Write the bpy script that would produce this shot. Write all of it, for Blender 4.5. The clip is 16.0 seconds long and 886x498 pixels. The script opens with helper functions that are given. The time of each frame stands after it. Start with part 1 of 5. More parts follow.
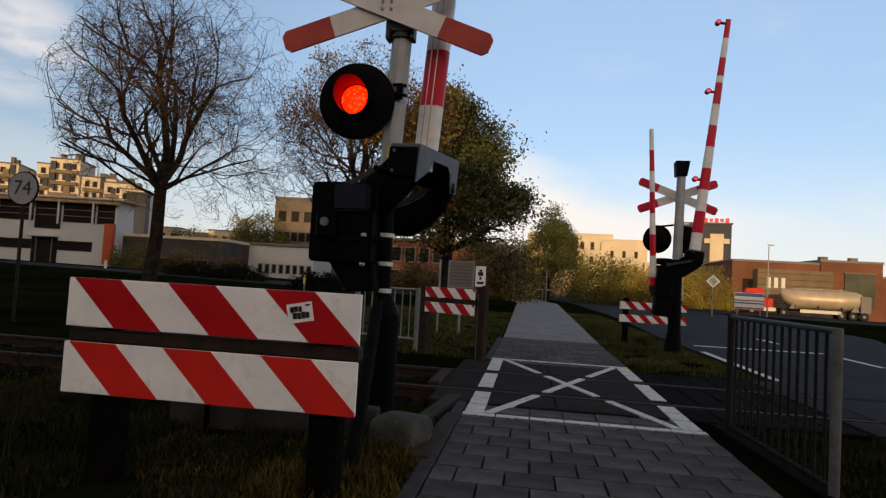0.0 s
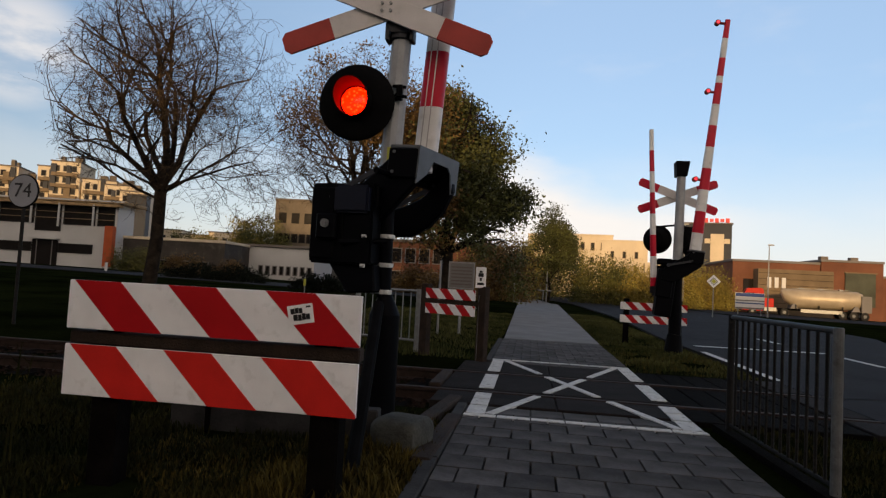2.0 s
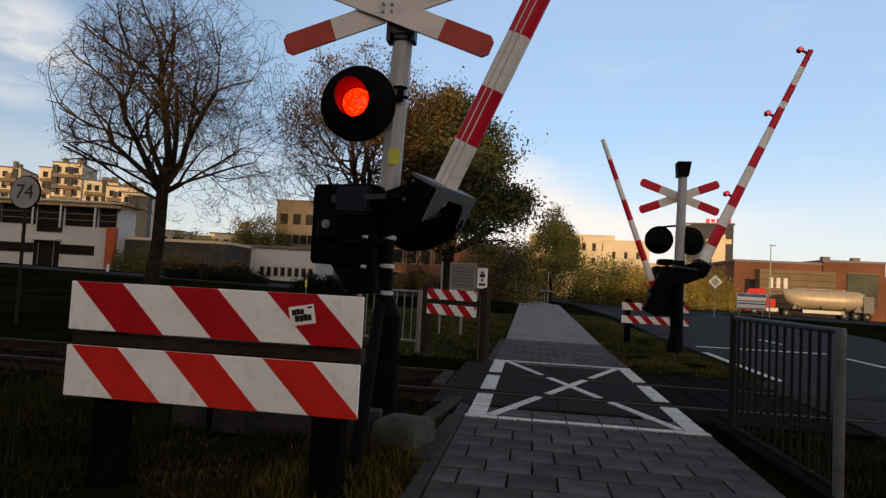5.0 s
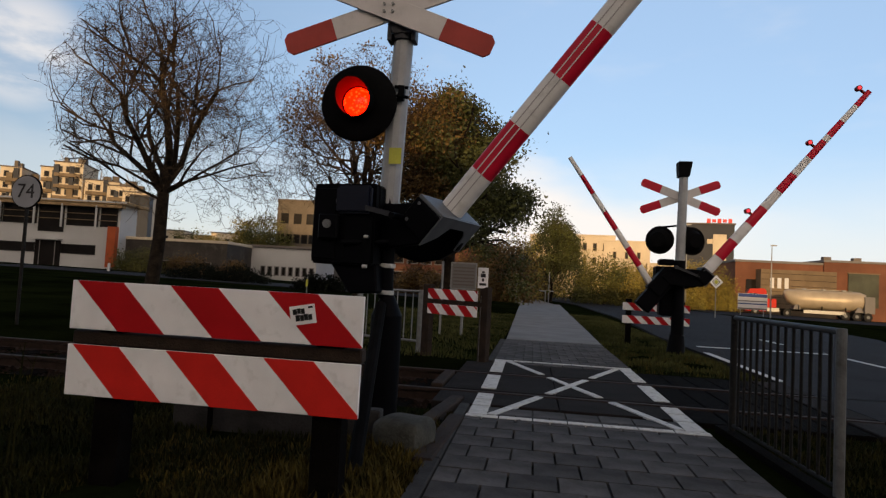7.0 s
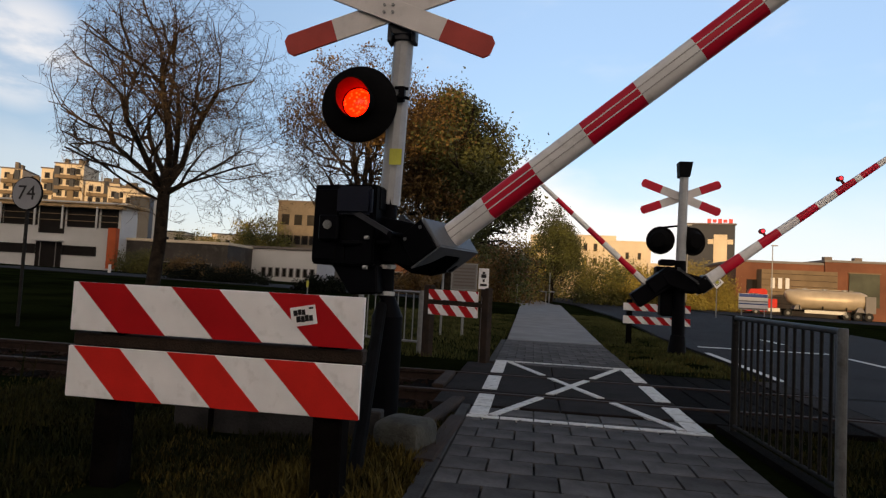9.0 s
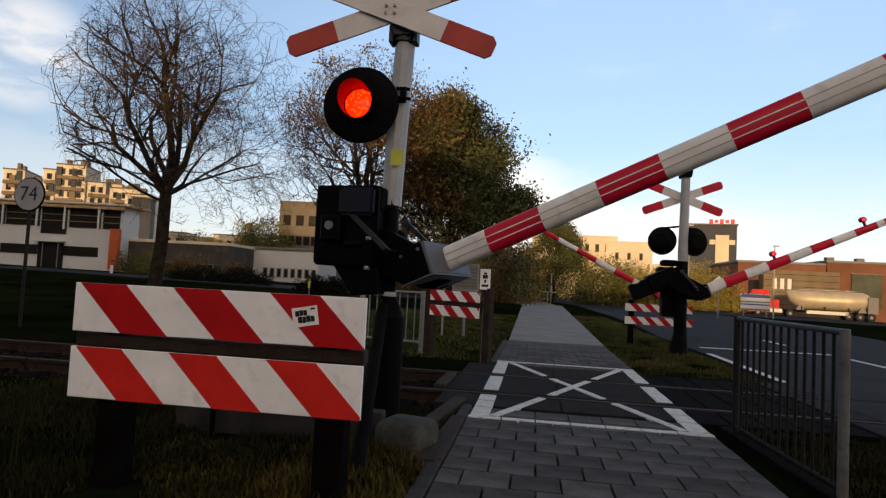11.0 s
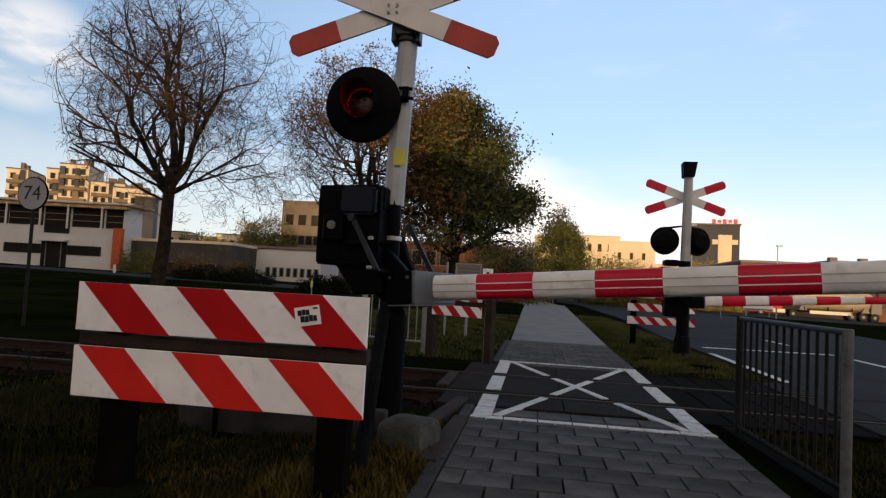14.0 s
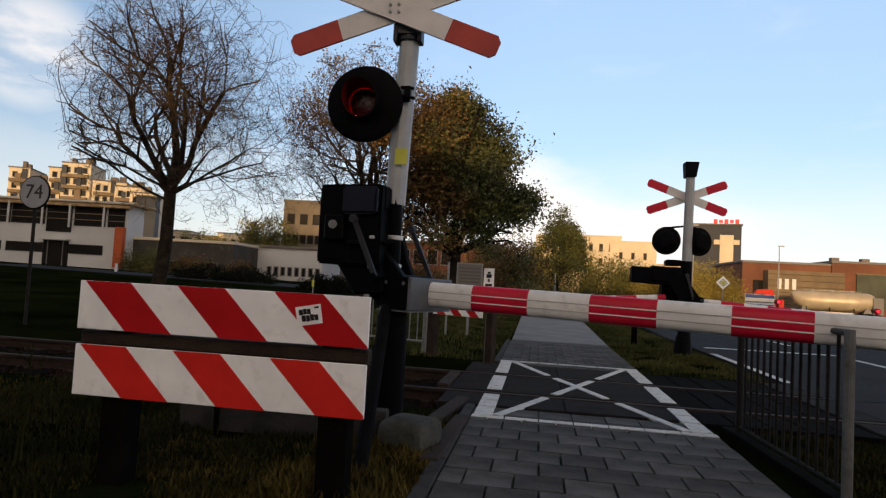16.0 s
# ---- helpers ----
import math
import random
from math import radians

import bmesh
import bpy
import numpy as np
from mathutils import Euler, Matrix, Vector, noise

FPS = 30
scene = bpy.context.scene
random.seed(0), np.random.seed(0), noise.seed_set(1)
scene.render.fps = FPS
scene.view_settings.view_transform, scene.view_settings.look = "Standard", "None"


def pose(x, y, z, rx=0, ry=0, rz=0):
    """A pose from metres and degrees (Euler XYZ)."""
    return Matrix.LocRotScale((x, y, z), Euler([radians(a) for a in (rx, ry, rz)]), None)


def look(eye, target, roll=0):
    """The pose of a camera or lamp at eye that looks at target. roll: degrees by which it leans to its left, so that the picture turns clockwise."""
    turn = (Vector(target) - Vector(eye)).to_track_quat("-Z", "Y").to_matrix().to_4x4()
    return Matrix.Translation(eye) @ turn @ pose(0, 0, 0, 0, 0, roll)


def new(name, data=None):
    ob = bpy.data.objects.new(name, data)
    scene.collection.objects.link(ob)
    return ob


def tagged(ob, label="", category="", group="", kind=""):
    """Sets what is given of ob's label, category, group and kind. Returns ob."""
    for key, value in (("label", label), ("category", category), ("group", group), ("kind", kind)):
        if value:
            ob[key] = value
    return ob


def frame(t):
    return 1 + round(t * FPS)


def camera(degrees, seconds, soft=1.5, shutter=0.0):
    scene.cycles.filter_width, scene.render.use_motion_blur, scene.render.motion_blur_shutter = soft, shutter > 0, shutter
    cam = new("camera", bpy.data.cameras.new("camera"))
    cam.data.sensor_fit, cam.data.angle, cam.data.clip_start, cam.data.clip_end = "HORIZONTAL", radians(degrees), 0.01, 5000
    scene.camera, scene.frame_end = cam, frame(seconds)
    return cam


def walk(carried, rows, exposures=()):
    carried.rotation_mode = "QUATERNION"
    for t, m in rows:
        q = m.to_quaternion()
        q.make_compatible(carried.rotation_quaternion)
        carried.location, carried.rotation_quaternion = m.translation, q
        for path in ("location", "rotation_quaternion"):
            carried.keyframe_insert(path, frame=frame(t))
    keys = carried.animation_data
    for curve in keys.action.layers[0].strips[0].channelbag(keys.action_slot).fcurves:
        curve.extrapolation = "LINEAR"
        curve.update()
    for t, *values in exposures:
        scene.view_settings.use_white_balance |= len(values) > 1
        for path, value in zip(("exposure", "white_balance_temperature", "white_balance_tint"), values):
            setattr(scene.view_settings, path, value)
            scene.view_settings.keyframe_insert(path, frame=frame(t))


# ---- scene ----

EYE = (0.0, 0.0, 1.1)


def aim(heading, rise, lean):
    """The hand-held camera's pose: degrees left of +Y, above the horizon, and of lean."""
    h, e = radians(heading), radians(rise)
    way = Vector((-math.sin(h) * math.cos(e), math.cos(h) * math.cos(e), math.sin(e)))
    return look(EYE, Vector(EYE) + way * 10, lean)


cam = camera(70, 16.0, soft=1.3)
walk(cam, [
    (0.0, aim(7.992, 2.978, 3.3)),
    (0.5, aim(7.958, 3.062, 3.12)),
    (1.0, aim(7.953, 3.096, 3.043)),
    (1.5, aim(7.968, 3.101, 3.034)),
    (2.0, aim(8.025, 3.077, 3.096)),
    (2.5, aim(8.029, 3.088, 3.094)),
    (3.0, aim(8.08, 3.066, 3.102)),
    (3.5, aim(8.089, 3.076, 3.137)),
    (4.0, aim(8.108, 3.119, 3.064)),
    (6.5, aim(8.178, 3.144, 3.035)),
    (7.0, aim(8.22, 3.116, 3.094)),
    (7.5, aim(8.224, 3.13, 3.057)),
    (8.0, aim(8.264, 3.131, 3.051)),
    (8.5, aim(8.258, 3.16, 2.983)),
    (9.0, aim(8.273, 3.181, 2.979)),
    (11.5, aim(8.462, 3.228, 2.971)),
    (12.0, aim(8.496, 3.208, 2.975)),
    (12.5, aim(8.515, 3.233, 2.946)),
    (13.0, aim(8.559, 3.224, 2.962)),
    (13.5, aim(8.601, 3.199, 2.984)),
    (14.0, aim(8.63, 3.182, 3.028)),
    (14.5, aim(8.658, 3.162, 3.054)),
    (15.0, aim(8.697, 3.166, 3.044)),
    (15.5, aim(8.71, 3.168, 3.03)),
    (16.0, aim(8.749, 3.135, 3.152)),
], exposures=[(0.0, 0.46, 7000, 13), (8.0, 0.5, 7000, 13), (9.0, 0.64, 7000, 13), (12.0, 0.72, 7000, 13), (16.0, 0.7, 7000, 13)])

# ---- world and light ----
SUN_RISE, SUN_TURN = radians(7.5), radians(184)   # low evening sun behind the camera
world = bpy.data.worlds.new("evening_sky")
scene.world = world
world.use_nodes = True
wn, wl = world.node_tree.nodes, world.node_tree.links
wn.clear()
w_out = wn.new("ShaderNodeOutputWorld")
w_bg = wn.new("ShaderNodeBackground")
w_sky = wn.new("ShaderNodeTexSky")
w_sky.sky_type = "NISHITA"
w_sky.sun_disc = False
w_sky.sun_elevation, w_sky.sun_rotation = radians(9), SUN_TURN
w_sky.air_density, w_sky.dust_density, w_sky.ozone_density = 1.0, 1.0, 2.0
w_co = wn.new("ShaderNodeTexCoord")


def w_node(kind, inputs=(), **settings):
    node = wn.new(kind)
    if "operation" in settings:
        node.operation = settings["operation"]
    for key, value in inputs:
        if hasattr(value, "is_linked"):
            wl.new(value, node.inputs[key])
        else:
            node.inputs[key].default_value = value
    return node


def w_range(value, lo, hi, a=0.0, b=1.0):
    node = w_node("ShaderNodeMapRange", [("Value", value), ("From Min", lo), ("From Max", hi), ("To Min", a), ("To Max", b)])
    node.interpolation_type = "SMOOTHSTEP"
    return node.outputs["Result"]


def w_math(op, a, b):
    return w_node("ShaderNodeMath", [(0, a), (1, b)], operation=op).outputs[0]


# clouds: a soft white bank low over the horizon and one puff higher up, both broken by noise
w_way = w_co.outputs["Generated"]
w_map = w_node("ShaderNodeMapping", [("Vector", w_way), ("Scale", (2.0, 2.0, 5.5)), ("Location", (0.6, 0.2, 0.1))])
w_noise = w_node("ShaderNodeTexNoise", [("Vector", w_map.outputs["Vector"]), ("Scale", 2.4), ("Detail", 7.0), ("Roughness", 0.55)])
w_xyz = w_node("ShaderNodeSeparateXYZ", [(0, w_way)])
w_east, w_height = w_xyz.outputs["X"], w_xyz.outputs["Z"]
w_ragged = w_math("ADD", w_height, w_math("MULTIPLY", w_math("SUBTRACT", w_noise.outputs["Fac"], 0.5), 0.12))
w_edge = w_math("SUBTRACT", w_ragged, w_range(w_east, -0.05, 0.18, 0.0, -0.06))   # height over the bank's sloping top
w_bank = w_math("MULTIPLY", w_range(w_edge, 0.235, 0.15), w_math("MULTIPLY", w_range(w_east, -0.3, -0.04, 0.25, 0.88), w_range(w_east, 0.12, 0.4, 1.0, 0.45)))
w_veil = w_math("MULTIPLY", w_range(w_ragged, 0.24, 0.03), w_range(w_east, -0.6, -0.2, 0.4, 0.55))
w_puff_dot = w_node("ShaderNodeVectorMath", [(0, w_way), (1, (-0.655, 0.705, 0.270))], operation="DOT_PRODUCT").outputs["Value"]
w_puff = w_math("MULTIPLY", w_range(w_puff_dot, 0.9952, 0.9996), w_range(w_noise.outputs["Fac"], 0.36, 0.56, 0.12, 0.7))
w_wisp = w_math("MULTIPLY", w_range(w_noise.outputs["Fac"], 0.52, 0.78), w_range(w_east, -0.6, 0.1, 0.0, 0.13))
w_all = w_math("MINIMUM", w_math("ADD", w_math("MAXIMUM", w_math("MAXIMUM", w_bank, w_veil), w_puff), w_wisp), 0.92)
w_mix = wn.new("ShaderNodeMix")
w_mix.data_type = "RGBA"
w_mix.inputs["B"].default_value = (5.5, 5.35, 5.2, 1)
wl.new(w_all, w_mix.inputs["Factor"])
w_haze = wn.new("ShaderNodeMix")
w_haze.data_type = "RGBA"
w_haze.inputs["Factor"].default_value = 0.5
# the evening sky: warm and pale towards the sun, blue away from it
w_side = w_range(w_node("ShaderNodeSeparateXYZ", [(0, w_way)]).outputs["Y"], -0.75, 0.45)
w_tone = wn.new("ShaderNodeMix")
w_tone.data_type = "RGBA"
w_tone.inputs["A"].default_value = (13.0, 10.2, 7.6, 1)
w_tone.inputs["B"].default_value = (2.7, 4.1, 6.3, 1)
wl.new(w_side, w_tone.inputs["Factor"])
w_dim = wn.new("ShaderNodeVectorMath")   # deeper blue towards the zenith
w_dim.operation = "SCALE"
wl.new(w_tone.outputs["Result"], w_dim.inputs[0])
wl.new(w_math("MULTIPLY", w_range(w_height, 0.42, 0.9, 1.0, 0.1), w_range(w_east, -0.8, 0.05, 0.62, 1.08)), w_dim.inputs["Scale"])
wl.new(w_dim.outputs["Vector"], w_haze.inputs["B"])
wl.new(w_sky.outputs["Color"], w_haze.inputs["A"])
wl.new(w_haze.outputs["Result"], w_mix.inputs["A"])
wl.new(w_mix.outputs["Result"], w_bg.inputs["Color"])
wl.new(w_bg.outputs["Background"], w_out.inputs["Surface"])
w_bg.inputs["Strength"].default_value = 0.13

sun = new("sun", bpy.data.lights.new("sun", "SUN"))
sun.data.energy, sun.data.angle, sun.data.color = 2.6, radians(0.6), (1.0, 0.68, 0.34)
sun_way = Vector((-math.sin(SUN_TURN) * math.cos(SUN_RISE), -math.cos(SUN_TURN) * math.cos(SUN_RISE), -math.sin(SUN_RISE)))
sun.matrix_world = look((-20, -40, 30), Vector((-20, -40, 30)) + sun_way)


# ---- materials ----
def mat(name, color, rough=0.7, metal=0.0, vary=0.25, scale=6.0, fine=60.0, bump=0.15, tint=None, each=0.0, island=0.0, spec=0.22, wear=None):
    """A procedural material: base colour with broad stains and fine grain, and a matching relief."""
    m = bpy.data.materials.new(name)
    m.use_nodes = True
    n, l = m.node_tree.nodes, m.node_tree.links
    b = n["Principled BSDF"]
    b.inputs["Roughness"].default_value, b.inputs["Metallic"].default_value = rough, metal
    b.inputs["Specular IOR Level"].default_value = spec
    co = n.new("ShaderNodeTexCoord")
    big, small = n.new("ShaderNodeTexNoise"), n.new("ShaderNodeTexNoise")
    for node, s in ((big, scale), (small, fine)):
        node.inputs["Scale"].default_value, node.inputs["Detail"].default_value = s, 5
        l.new(co.outputs["Object"], node.inputs["Vector"])
    dark = [c * (1 - vary) for c in color]
    light = [min(1, c * (1 + vary)) for c in (tint or color)]
    ramp = n.new("ShaderNodeValToRGB")
    ramp.color_ramp.elements[0].position, ramp.color_ramp.elements[1].position = 0.32, 0.68
    ramp.color_ramp.elements[0].color, ramp.color_ramp.elements[1].color = (*dark, 1), (*light, 1)
    l.new(big.outputs["Fac"], ramp.inputs["Fac"])
    grain = n.new("ShaderNodeMix")
    grain.data_type, grain.blend_type = "RGBA", "MULTIPLY"
    grain.inputs["Factor"].default_value = min(1, vary * 1.6)
    l.new(ramp.outputs["Color"], grain.inputs["A"])
    l.new(small.outputs["Fac"], grain.inputs["B"])
    last = grain.outputs["Result"]
    if each or island:
        src = n.new("ShaderNodeObjectInfo").outputs["Random"] if each else n.new("ShaderNodeNewGeometry").outputs["Random Per Island"]
        rng = n.new("ShaderNodeMapRange")
        amount = each or island
        rng.inputs["To Min"].default_value, rng.inputs["To Max"].default_value = 1 - amount, 1 + amount
        l.new(src, rng.inputs["Value"])
        mul = n.new("ShaderNodeMix")
        mul.data_type, mul.blend_type = "RGBA", "MULTIPLY"
        mul.inputs["Factor"].default_value = 1
        l.new(last, mul.inputs["A"])
        l.new(rng.outputs["Result"], mul.inputs["B"])
        last = mul.outputs["Result"]
    if wear:
        colour, amount = wear
        spots = n.new("ShaderNodeTexNoise")
        spots.inputs["Scale"].default_value, spots.inputs["Detail"].default_value = scale * 2.3, 8
        l.new(co.outputs["Object"], spots.inputs["Vector"])
        cut = n.new("ShaderNodeValToRGB")
        cut.color_ramp.elements[0].position, cut.color_ramp.elements[1].position = 0.56, 0.72
        cut.color_ramp.elements[1].color = (amount, amount, amount, 1)
        l.new(spots.outputs["Fac"], cut.inputs["Fac"])
        mx = n.new("ShaderNodeMix")
        mx.data_type = "RGBA"
        mx.inputs["B"].default_value = (*colour, 1)
        l.new(cut.outputs["Color"], mx.inputs["Factor"])
        l.new(last, mx.inputs["A"])
        last = mx.outputs["Result"]
    l.new(last, b.inputs["Base Color"])
    if bump:
        bp = n.new("ShaderNodeBump")
        bp.inputs["Strength"].default_value, bp.inputs["Distance"].default_value = bump, 0.02
        l.new(small.outputs["Fac"], bp.inputs["Height"])
        l.new(bp.outputs["Normal"], b.inputs["Normal"])
    return m


def glow(name, color, strength, base=(0.3, 0.01, 0.01)):
    m = bpy.data.materials.new(name)
    m.use_nodes = True
    n, l = m.node_tree.nodes, m.node_tree.links
    b = n["Principled BSDF"]
    b.inputs["Base Color"].default_value = (*base, 1)
    b.inputs["Roughness"].default_value = 0.25
    b.inputs["Emission Strength"].default_value = strength
    co, cells = n.new("ShaderNodeTexCoord"), n.new("ShaderNodeTexVoronoi")
    cells.inputs["Scale"].default_value = 34
    l.new(co.outputs["Object"], cells.inputs["Vector"])
    ramp = n.new("ShaderNodeValToRGB")
    ramp.color_ramp.elements[0].color = (*color, 1)
    ramp.color_ramp.elements[1].color = (color[0] * 0.55, color[1] * 0.2, color[2] * 0.3, 1)
    ramp.color_ramp.elements[1].position = 0.45
    l.new(cells.outputs["Distance"], ramp.inputs["Fac"])
    l.new(ramp.outputs["Color"], b.inputs["Emission Color"])
    return m


